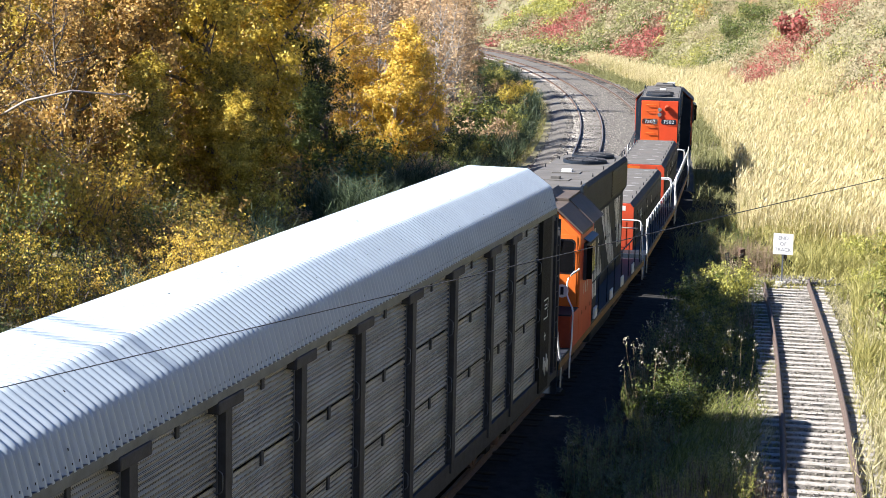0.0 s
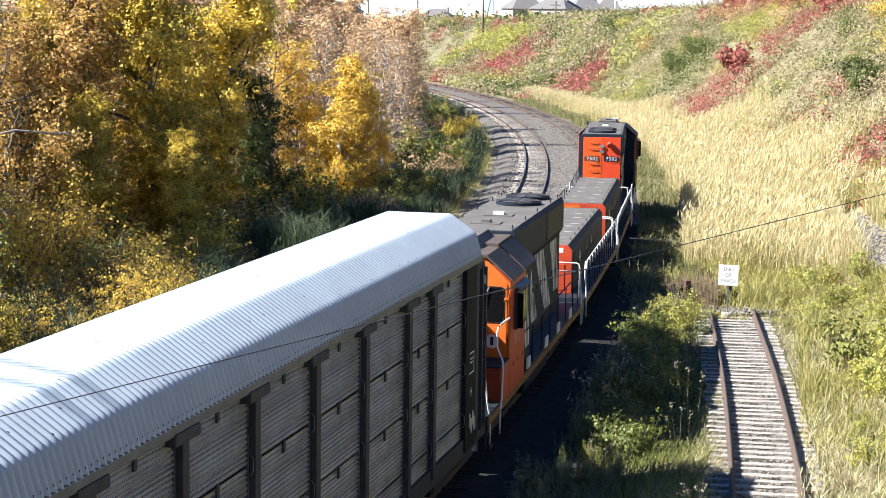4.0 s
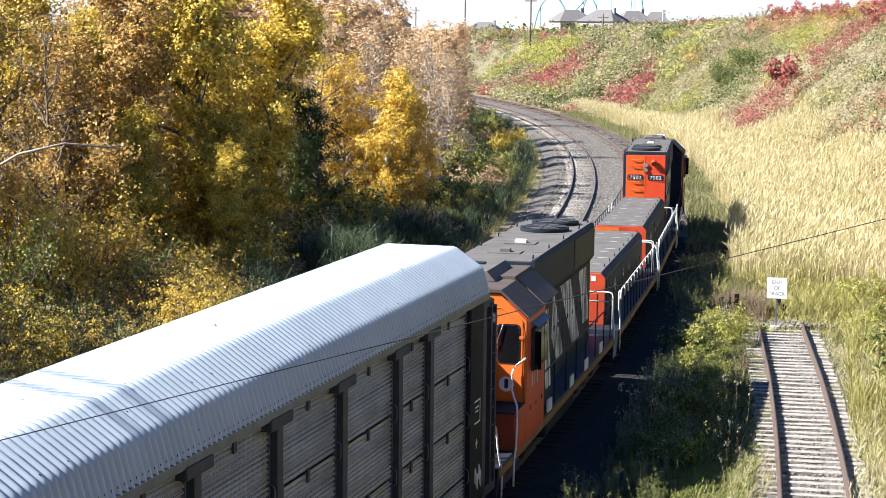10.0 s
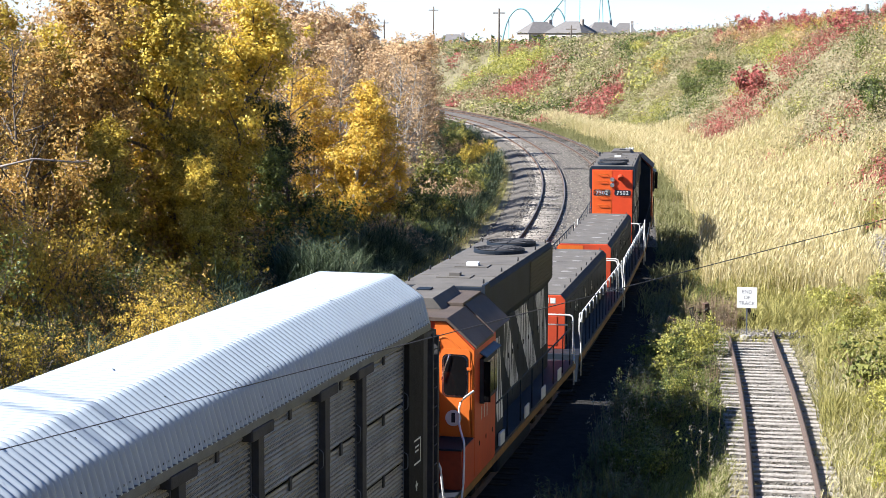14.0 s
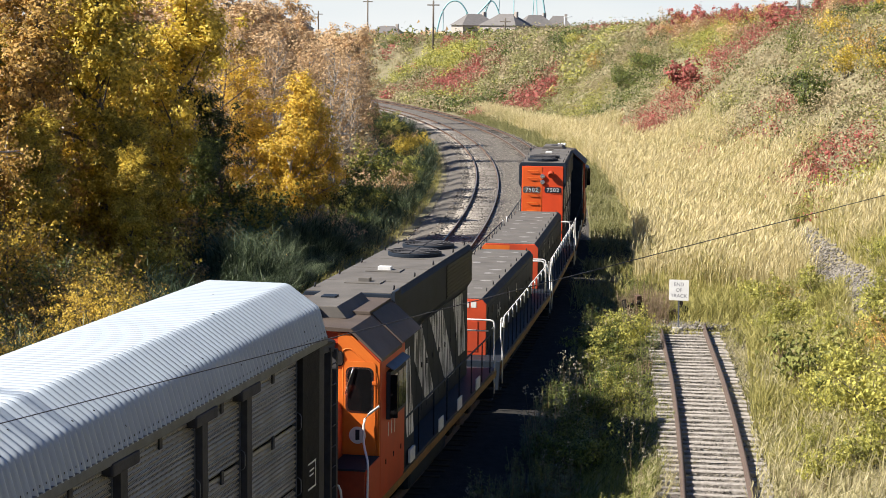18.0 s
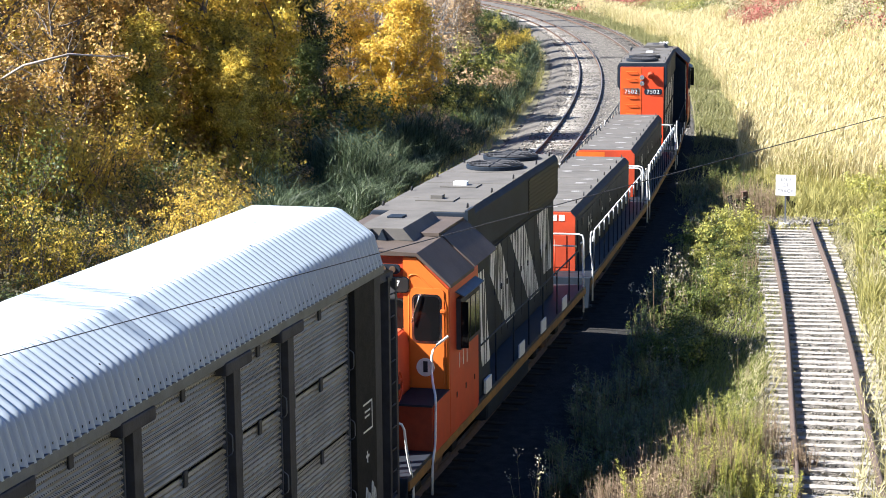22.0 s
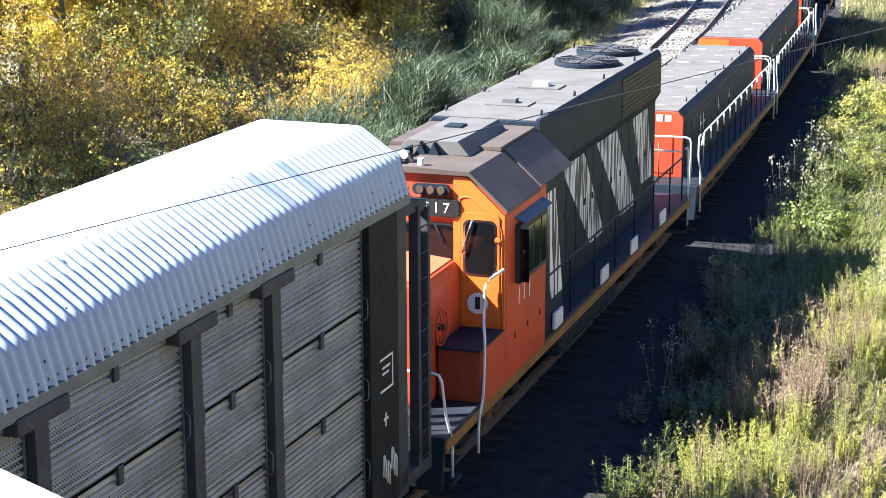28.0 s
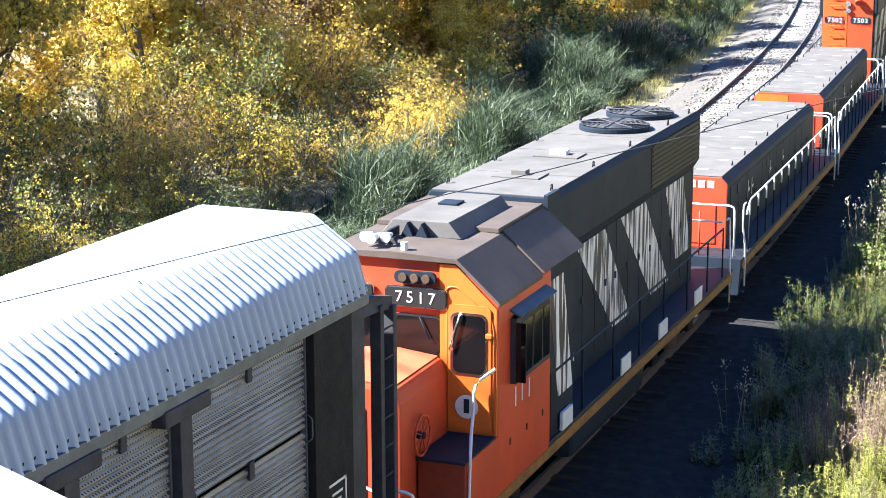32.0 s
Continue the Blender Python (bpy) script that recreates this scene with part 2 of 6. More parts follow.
def prism(profile, y0, y1, bevel=0.0):
    """A solid from a profile of (x, z), extruded along y."""
    bm = bmesh.new()
    a = [bm.verts.new((x, y0, z)) for x, z in profile]
    b = [bm.verts.new((x, y1, z)) for x, z in profile]
    n = len(a)
    bm.faces.new(a)
    bm.faces.new(b[::-1])
    for i in range(n):
        bm.faces.new((a[i], b[i], b[(i + 1) % n], a[(i + 1) % n]))
    bmesh.ops.recalc_face_normals(bm, faces=bm.faces)
    if bevel:
        bmesh.ops.bevel(bm, geom=list(bm.edges), offset=bevel, segments=2, affect="EDGES", profile=0.6)
    return bm


def pipe(points, r=0.025, sides=8):
    """A round rod along points, with filleted bends."""
    pts = [Vector(p) for p in points]
    out = [pts[0]]
    for a, b, c in zip(pts, pts[1:], pts[2:]):
        q = min(0.12, (a - b).length * 0.4, (c - b).length * 0.4)
        p0, p1 = b + (a - b).normalized() * q, b + (c - b).normalized() * q
        out += [p0, p0 * 0.25 + b * 0.5 + p1 * 0.25, p1]
    out.append(pts[-1])
    v, f = tube_np([tuple(p) for p in out], [r] * len(out), sides)
    bm = bmesh.new()
    vs = [bm.verts.new(p) for p in v]
    for q in f:
        bm.faces.new([vs[i] for i in q])
    for ring in (vs[:sides], vs[-sides:]):
        bm.faces.new(ring)
    bmesh.ops.recalc_face_normals(bm, faces=bm.faces)
    for fc in bm.faces:
        fc.smooth = True
    return bm


def drum(r, depth, m, sides=24, bevel=0.0):
    bm = bmesh.new()
    bmesh.ops.create_cone(bm, cap_ends=True, segments=sides, radius1=r, radius2=r, depth=depth)
    if bevel:
        es = [e for e in bm.edges if any(len(f.verts) > 4 for f in e.link_faces)]
        bmesh.ops.bevel(bm, geom=es, offset=bevel, segments=2, affect="EDGES", profile=0.6)
    bmesh.ops.transform(bm, matrix=m, verts=bm.verts)
    return bm


# ---- the line of the railway ----
TRACK_X, BEND_Y, RADIUS, SECOND = -10.131, 17.271, 550.1, 4.53


def rail_point(s, lat=0.0, z=0.0):
    """A point s metres along the main track and lat metres to its right."""
    a = max(s - BEND_Y, 0) / RADIUS
    return Vector((TRACK_X - RADIUS * (1 - math.cos(a)) + lat * math.cos(a), min(s, BEND_Y) + RADIUS * math.sin(a) + lat * math.sin(a), z))


def rail_turn(s):
    return math.degrees(max(s - BEND_Y, 0) / RADIUS)


def line_np(s, lat):
    a = np.maximum(s - BEND_Y, 0) / RADIUS
    return TRACK_X - RADIUS * (1 - np.cos(a)) + lat * np.cos(a), np.minimum(s, BEND_Y) + RADIUS * np.sin(a) + lat * np.sin(a)


def to_line(x, y):
    """Along and across the main track, for places in the world."""
    x, y = np.asarray(x, float), np.asarray(y, float)
    dx, dy = x - (TRACK_X - RADIUS), y - BEND_Y
    a = np.clip(np.arctan2(dy, dx), 0, 1.2)
    bent = dy > 0
    return np.where(bent, BEND_Y + RADIUS * a, y), np.where(bent, np.hypot(dx, dy) - RADIUS, x - TRACK_X)


def smooth(a, b, v):
    t = np.clip((v - a) / (b - a), 0, 1)
    return t * t * (3 - 2 * t)


def height(x, y):
    """The ground: railway bed, ditches, the bank right of the line and the far rise."""
    s, lat = to_line(x, y)
    z = np.full(np.shape(lat), -0.42)
    z += 0.04 * (smooth(-9.2, -7.4, lat) - smooth(2.4, 3.4, lat))
    z += 0.32 * (smooth(4.0, 5.2, lat) - smooth(6.0, 7.2, lat)) * (1 - smooth(40, 46, s))
    z -= 0.5 * (1 - smooth(-14, -9.5, lat)) * smooth(-22, -14, lat)
    z += 1.5 * (1 - smooth(-60, -18, lat)) + 3.5 * (1 - smooth(-160, -60, lat))
    k = 1 - 0.2 * smooth(160, 290, s)
    bank = np.interp(lat, [8.5, 11, 14, 17, 20, 25, 32, 45, 140], [0, 0.8, 2.7, 5.4, 8.0, 10.8, 12.8, 13.8, 14.0])
    z += bank * k
    far = smooth(260, 520, np.hypot(x, y))
    z = z * (1 - far) + far * 6.0
    z += 0.12 * np.sin(x * 0.9 + 1.3 * np.sin(y * 0.41)) * np.sin(y * 0.7 + x * 0.23) * (smooth(8.5, 14, lat) + 1 - smooth(-14, -10, lat))
    return z


def at_ground(x, y):
    return float(height(np.array([x]), np.array([y]))[0])


def ground_sheet():
    def ax(lo, hi, step, far):
        mid = np.arange(lo, hi + 1e-6, step)
        g = np.geomspace(step, far, 26)
        return np.concatenate([lo - g[::-1], mid, hi + g])
    xs, ys = ax(-90, 60, 1.0, 4200), ax(-30, 260, 1.25, 4200)
    X, Y = np.meshgrid(xs, ys)
    v = np.stack([X, Y, height(X, Y)], -1).reshape(-1, 3)
    n = len(xs)
    i, j = np.meshgrid(np.arange(len(ys) - 1), np.arange(n - 1), indexing="ij")
    f = np.stack([i * n + j, i * n + j + 1, (i + 1) * n + j + 1, (i + 1) * n + j], -1).reshape(-1, 4)
    me = mesh_np("ground", v, f, M_GROUND)
    me.polygons.foreach_set("use_smooth", np.ones(len(f), bool))
    tagged(new("ground", me), "rough meadow soil with dry grass beside the railway", "ground", kind="structure")


ground_sheet()

# ---- ballast, rails and ties ----


def ribbon(name, s0, s1, profile, material, step=2.0, lat=0.0):
    """A strip along the line with a cross-section of (lat, z)."""
    ss = np.arange(s0, s1 + 1e-6, step)
    rows = []
    for l, z in profile:
        x, y = line_np(ss, np.full(len(ss), l + lat))
        rows.append(np.stack([x, y, np.full(len(ss), z)], 1))
    v = np.stack(rows, 1).reshape(-1, 3)
    k = len(profile)
    i, j = np.meshgrid(np.arange(len(ss) - 1), np.arange(k - 1), indexing="ij")
    f = np.stack([i * k + j, i * k + j + 1, (i + 1) * k + j + 1, (i + 1) * k + j], -1).reshape(-1, 4)
    return mesh_np(name, v, f, material)


tagged(new("ballast", ribbon("ballast", -30, 330, [(-8.3, -0.6), (-6.6, -0.17), (-2.3, -0.15), (-1.35, -0.155)], M_BALLAST)), "grey crushed-stone ballast bed under two tracks", "ballast", kind="structure")

RAIL = [(-0.07, -0.17), (-0.07, -0.155), (-0.012, -0.13), (-0.012, -0.045), (-0.036, -0.035), (-0.036, 0.0), (0.036, 0.0), (0.036, -0.035), (0.012, -0.045), (0.012, -0.13), (0.07, -0.155), (0.07, -0.17)]


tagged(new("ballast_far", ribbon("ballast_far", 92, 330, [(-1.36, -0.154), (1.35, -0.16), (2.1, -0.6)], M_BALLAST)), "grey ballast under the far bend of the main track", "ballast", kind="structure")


def main_track(lat, s0, s1, label):
    t = thing("railway_track", label, "railway track", kind="structure")
    for side in (-0.753, 0.753):
        put("rail", ribbon("rail", s0, s1, [(a, b) for a, b in RAIL], M_RAIL, 3.0, lat + side), t)
        put("rail_head", ribbon("rail_head", s0, s1, [(-0.034, 0.002), (0.034, 0.002)], M_RAIL_TOP, 3.0, lat + side), t)
    pcs = []
    rng = np.random.default_rng(5)
    bx = np.array([[x, y, z] for x in (-1, 1) for y in (-1, 1) for z in (-1, 1)], float)
    bf = np.array([[0, 1, 3, 2], [4, 6, 7, 5], [0, 4, 5, 1], [2, 3, 7, 6], [0, 2, 6, 4], [1, 5, 7, 3]])
    for s in np.arange(s0, s1, 0.56):
        p = rail_point(s, lat + rng.normal(0, 0.03))
        a = radians(rail_turn(s)) + rng.normal(0, 0.01)
        v = bx * [1.28, 0.115, 0.09]
        c, q = math.cos(a), math.sin(a)
        v = v @ np.array([[c, q, 0], [-q, c, 0], [0, 0, 1]]) + [p.x, p.y, -0.245 + rng.normal(0, 0.008)]
        pcs.append((v, bf))
    # the main track's ties are blackened for the shade at the train
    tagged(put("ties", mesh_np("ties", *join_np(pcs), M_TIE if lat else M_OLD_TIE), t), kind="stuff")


main_track(-SECOND, 20, 320, "curving second track with worn rails on grey ballast")
main_track(0, -25, 320, "main track with rusty rails that the train stands on")

# dark strip painted where the train's shade falls, up to the bend
tagged(new("cinder_path", ribbon("cinder_path", -30, 92, [(-1.36, -0.152), (1.9, -0.165), (2.6, -0.2), (3.6, -0.33), (5.3, -0.335), (5.9, -0.45)], M_SHADE_BED)), "black bed strip beside the main track, the train's shade painted in", "cinders", kind="structure")

SPUR_LINE = [(-1.2, 20.0), (-1.75, 30.0), (-2.79, 39.1), (-3.31, 43.8), (-3.67, 46.8), (-4.05, 49.9), (-4.7, 54.9), (-5.4, 59.7), (-6.25, 65.6)]


def spur_at(y):
    ys = [p[1] for p in SPUR_LINE]
    x = float(np.interp(y, ys, [p[0] for p in SPUR_LINE]))
    x2 = float(np.interp(y + 1.5, ys, [p[0] for p in SPUR_LINE]))
    x1 = float(np.interp(y - 1.5, ys, [p[0] for p in SPUR_LINE]))
    return (x + x1 + x2) / 3, (x2 - x1) / 3.0


# ---- trees and plants ----


def limb(rng, start, direction, length, radius, steps=6, wander=0.18, rise=0.1):
    p, d = np.array(start, float), np.array(direction, float)
    pts, rad = [p.copy()], [radius]
    for i in range(steps):
        d = d + rng.normal(0, wander, 3) + [0, 0, rise]
        d /= np.linalg.norm(d)
        p = p + d * length / steps
        pts.append(p.copy())
        rad.append(radius * (1 - 0.85 * (i + 1) / steps))
    return pts, rad


def tree_meshes(seed, tall, spread, bark, leaf, leaves, leaf_size, low=0.15, limbs=16, gaps=0.5, stems=1, twigs=3, thick=1.0):
    """A trunk with limbs and a crown of leaf clumps along the limbs."""
    rng = np.random.default_rng(seed)
    wood, tips = [], []
    for k in range(stems):
        base = np.array([rng.normal(0, 0.25), rng.normal(0, 0.25), -0.2]) * (k > 0) + [0, 0, -0.2]
        pts, rad = limb(rng, base, (rng.normal(0, 0.08) + 0.12 * k, rng.normal(0, 0.08), 1), tall * 0.95, 0.016 * thick * tall / stems ** 0.5, 10, 0.06, 0.1)
        wood.append(tube_np(pts, rad, 7))
        for i in range(limbs // stems):
            f = low + (0.97 - low) * (i + rng.uniform(0, 0.8)) / (limbs // stems)
            q = f * 10
            j = min(int(q), 9)
            p0 = pts[j] + (pts[j + 1] - pts[j]) * (q - j)
            th = rng.uniform(0, 2 * np.pi)
            length = spread * (1.05 - 0.75 * abs(f - 0.42) / 0.58) * rng.uniform(0.6, 1.1)
            lp, lr = limb(rng, p0, (np.cos(th), np.sin(th), 0.55), length, (0.035 * length ** 0.7 + 0.01) * thick, 6, 0.2, 0.12)
            wood.append(tube_np(lp, lr, 5))
            for m in range(twigs):
                a = rng.integers(2, 6)
                tp, tr = limb(rng, lp[a], rng.normal(0, 1, 3) + [0, 0, 0.4], length * 0.45, 0.014 * thick, 4, 0.25, 0.1)
                wood.append(tube_np(tp, tr, 4))
                tips += [tp[2], tp[4]]
            tips += [lp[3], lp[5], lp[6]]
        tips.append(pts[-1])
    tips = np.array(tips)
    keep = tips[rng.random(len(tips)) > gaps * 0.35]
    wv, wf = join_np(wood)
    trunk = mesh_np("trunk", wv, wf, bark)
    q = (spread / 3.0) ** 0.6
    crown = mesh_np("crown", *sprays_np(rng, keep, leaves, leaf_size, 0.40 * q, 0.17 * q), leaf)
    return trunk, crown


def plant(name, meshes, label, category, x, y, scale, turn, group="", z=None):
    t = thing(name, label, category, pose(x, y, at_ground(x, y) if z is None else z, 0, 0, turn) @ Matrix.Scale(scale, 4), group)
    t.scale = (scale,) * 3
    put("trunk", meshes[0], t)
    if meshes[1]:
        put("crown", meshes[1], t)
    return t


TREES = {
    "gold": [tree_meshes(11 + i, 10, 3.0, M_BIRCH, M_GOLD, 16000, 0.066, low=0.08, gaps=0.9, limbs=24) for i in range(3)],
    "olive": [tree_meshes(21 + i, 11, 3.7, M_BARK, M_OLIVE, 25000, 0.068, low=0.1, limbs=22, gaps=0.8) for i in range(3)],
    "green": [tree_meshes(26 + i, 10, 2.9, M_BARK, M_GREEN, 15000, 0.062, low=0.08, limbs=20, gaps=0.9) for i in range(2)],
    "orange": [tree_meshes(31 + i, 10, 2.6, M_BARK, M_ORANGE, 13500, 0.060, gaps=0.9) for i in range(2)],
    "beige": [tree_meshes(41 + i, 9, 2.0, M_BIRCH, M_BEIGE, 5200, 0.055, gaps=1.0, limbs=26, twigs=7, thick=0.6) for i in range(2)],
    "bare": [tree_meshes(51 + i, 9, 2.2, M_BIRCH, M_BEIGE, 1500, 0.05, gaps=1.0, limbs=26, twigs=7, thick=0.62) for i in range(2)],
    "twig": [tree_meshes(56 + i, 10, 2.8, M_TWIG, M_ORANGE, 3600, 0.05, low=0.05, gaps=1.0, limbs=34, twigs=8, thick=0.6) for i in range(2)],
    "buff": [tree_meshes(58 + i, 9, 2.4, M_TWIG, M_BEIGE, 6500, 0.08, gaps=0.7, limbs=16, twigs=2) for i in range(2)],
}
LABELS = {
    "gold": ("aspen_tree", "slender aspen tree with bright golden autumn leaves"),
    "olive": ("maple_tree", "broad tree with dense olive and yellow leaves"),
    "green": ("maple_tree", "broad tree still in dark green leaf"),
    "orange": ("oak_tree", "tree with thin orange-brown autumn leaves"),
    "beige": ("birch_tree", "birch tree with faded buff leaves and pale trunk"),
    "bare": ("bare_birch_tree", "nearly leafless birch with white branches"),
    "twig": ("bare_tree", "grey-brown tree with bare twigs and few orange leaves"),
    "buff": ("birch_tree", "distant tree with thin buff autumn leaves"),
}
rngt = random.Random(4)


def tree(kind, s, lat, tall):
    m = rngt.choice(TREES[kind])
    p = rail_point(s, lat)
    n, l = LABELS[kind]
    base = {"gold": 10, "olive": 11, "green": 10, "orange": 10, "beige": 9, "bare": 9, "twig": 10, "buff": 9}[kind]
    plant(n, m, l, "tree", p.x, p.y, tall / base, rngt.uniform(0, 360), "trees left of the line")


def woods():
    # the front row, tree by tree: kind, along, across, height
    front = [("olive", 56, -21, 9), ("twig", 63, -19.5, 11.5), ("olive", 69, -18.5, 7.6), ("orange", 73, -21, 13.5), ("olive", 79, -19, 14.2), ("olive", 76, -16.5, 7.5), ("olive", 85, -19, 13), ("twig", 66, -24, 15), ("orange", 58, -25, 14.5), ("twig", 60, -22.5, 12),
             ("green", 91, -16.2, 8.8), ("gold", 97, -14.6, 9.2), ("gold", 101.5, -13.4, 7.4), ("gold", 99.5, -14.2, 7.8), ("twig", 97, -18.5, 11), ("gold", 99, -16.8, 9.6), ("bare", 105, -16.5, 11.5), ("bare", 108, -13.5, 11), ("beige", 112, -15.5, 11), ("bare", 115, -14, 10.5), ("beige", 118, -15, 11), ("bare", 123, -14.5, 10.5)]
    behind = [("beige", 117, -19, 11.5), ("gold", 88, -22, 14), ("gold", 82, -23, 14), ("beige", 84, -25, 14), ("bare", 103, -20, 12), ("bare", 129, -16, 10), ("bare", 134, -14.5, 9.5), ("beige", 140, -14.5, 9.5), ("green", 83, -16.2, 6.0), ("olive", 72, -15.8, 6.0), ("olive", 77.5, -24.5, 10.5), ("olive", 83, -26.5, 11), ("orange", 70.5, -23, 10.5), ("olive", 64.5, -27, 12),
             ("olive", 67, -28, 12.5), ("olive", 75, -27, 12.5), ("gold", 70, -31, 13.5), ("orange", 54, -30, 12.5), ("twig", 90, -29, 14.5), ("orange", 93, -25, 12.5), ("beige", 109, -21, 12), ("bare", 110, -24, 12), ("gold", 103.5, -12.6, 4.6)]
    for k, s, l, h in front + behind:
        tree(k, s, l, h)
    # near trees, mostly out of view, added to shade shrubs and ditch
    for s in np.arange(16, 56, 4.6):
        for l in (-21.5, -26.5):
            tree(rngt.choice(["olive", "olive", "gold", "twig"]), s + rngt.uniform(-1.5, 1.5), l + rngt.uniform(-1.5, 1.5), rngt.uniform(10, 12.5) if s < 48 else rngt.uniform(7.5, 9.5))
    for s in np.arange(106, 190, 4.5):
        for l in (-24, -29):
            tree("buff", s + rngt.uniform(-2, 2), l + rngt.uniform(-2, 2), rngt.uniform(11, 14))
    for s in np.arange(64, 190, 6.0):
        for l in (-32, -39, -47, -58):
            if s < 64 + 0.5 * (-32 - l):
                continue
            if rngt.random() < (0.92 if l > -50 else 0.7):
                k = rngt.choice(["gold", "olive", "orange", "twig", "olive", "olive"] if s < 92 else ["buff", "buff", "beige", "buff", "orange"])
                tree(k, s + rngt.uniform(-2.4, 2.4), l + rngt.uniform(-3, 3), rngt.uniform(9.5, 12.5) if s < 90 else rngt.uniform(9, 12))
    for s in np.arange(135, 235, 5.5):
        for l in (-16, -22):
            tree(rngt.choice(["beige", "bare", "buff", "buff"]), s + rngt.uniform(-2, 2), l + rngt.uniform(-2, 2), rngt.uniform(8.5, 12))


woods()


def shrub_meshes(seed, tall, wide, leaf, leaves, size, bark=None, stems=9):
    rng = np.random.default_rng(seed)
    wood, tips = [], []
    for k in range(stems):
        th = rng.uniform(0, 2 * np.pi)
        lp, lr = limb(rng, (0.1 * np.cos(th), 0.1 * np.sin(th), -0.1), (np.cos(th) * wide / tall, np.sin(th) * wide / tall, 1.0), tall * rng.uniform(0.7, 1.1), 0.025, 6, 0.16, 0.05)
        wood.append(tube_np(lp, lr, 4))
        tips += lp[2:]
        for m in range(2 if stems < 10 else 5):
            tp, tr = limb(rng, lp[rng.integers(2, 5)], rng.normal(0, 1, 3) + [0, 0, 0.6], tall * 0.35, 0.01, 4, 0.25, 0.1)
            wood.append(tube_np(tp, tr, 3))
            tips += tp[2:]
    tips = np.array(tips)
    q = tall ** 0.7 if stems < 10 else 1.5
    v, f = sprays_np(rng, tips, leaves, size, 0.11 * q, 0.065 * q, 2)
    v[:, 2] = np.maximum(v[:, 2], 0.03)
    return mesh_np("trunk", *join_np(wood), bark or M_BARK), mesh_np("crown", v, f, leaf)


SHRUBS = {
    "yellow": [shrub_meshes(61 + i, 2.6, 1.4, M_GOLD, 1900, 0.055) for i in range(3)],
    "olive": [shrub_meshes(71 + i, 2.8, 1.6, M_OLIVE, 2000, 0.06) for i in range(2)],
    "green": [shrub_meshes(81 + i, 2.4, 1.5, M_GREEN, 2000, 0.06) for i in range(2)],
    "lime": [shrub_meshes(91 + i, 2.0, 1.3, M_LIME, 2200, 0.05) for i in range(2)],
    "sumac": [shrub_meshes(101 + i, 2.2, 1.6, M_SUMAC, 1300, 0.10) for i in range(2)],
    "pale": [shrub_meshes(111 + i, 2.2, 1.5, M_BEIGE, 1300, 0.06, M_TWIG) for i in range(2)],
    "tall_yellow": [shrub_meshes(191 + i, 4.2, 2.0, M_GOLD, 3900, 0.042, M_TWIG, 15) for i in range(2)],
    "tall_olive": [shrub_meshes(195 + i, 4.2, 2.0, M_OLIVE, 3500, 0.042, M_TWIG, 15) for i in range(3)],
    "tall_brown": [shrub_meshes(198 + i, 4.2, 2.1, M_ORANGE, 2500, 0.038, M_TWIG, 20) for i in range(2)],
    "tall_green": [shrub_meshes(205 + i, 4.2, 2.0, M_GREEN, 4200, 0.04, M_TWIG, 15) for i in range(1)],
    "brown": [shrub_meshes(116 + i, 2.4, 1.7, M_ORANGE, 900, 0.06, M_TWIG) for i in range(2)],
    "weed": [shrub_meshes(121 + i, 1.0, 0.7, M_WEED, 650, 0.045, M_DRY) for i in range(3)],
}
SHRUB_LABELS = {
    "yellow": "thin shrub with small golden autumn leaves",
    "olive": "bushy shrub with olive and yellow leaves",
    "green": "dense shrub with dark green leaves",
    "lime": "sunlit shrub with yellow-green leaves beside the track",
    "sumac": "sumac shrub with deep red autumn leaves",
    "pale": "faded shrub with buff leaves and grey twigs",
    "tall_yellow": "tall shrub with golden autumn leaves and grey twigs",
    "tall_olive": "tall shrub with olive and yellow autumn leaves",
    "tall_brown": "tangle of bare grey-brown branches with few leaves",
    "tall_green": "tall shrub still in green leaf",
    "brown": "tangled shrub with bare twigs and few brown leaves",
    "weed": "leafy green weed growing beside the track",
}


def shrub(kind, x, y, tall, group=""):
    base = {"yellow": 2.6, "olive": 2.8, "green": 2.4, "lime": 2.0, "sumac": 2.2, "pale": 2.2, "brown": 2.4, "tall_yellow": 4.2, "tall_olive": 4.2, "tall_brown": 4.2, "tall_green": 4.2, "weed": 1.0}[kind]
    plant("weed" if kind == "weed" else "shrub", rngt.choice(SHRUBS[kind]), SHRUB_LABELS[kind], "weed" if kind == "weed" else "shrub", x, y, tall / base, rngt.uniform(0, 360), group or kind + " shrubs")


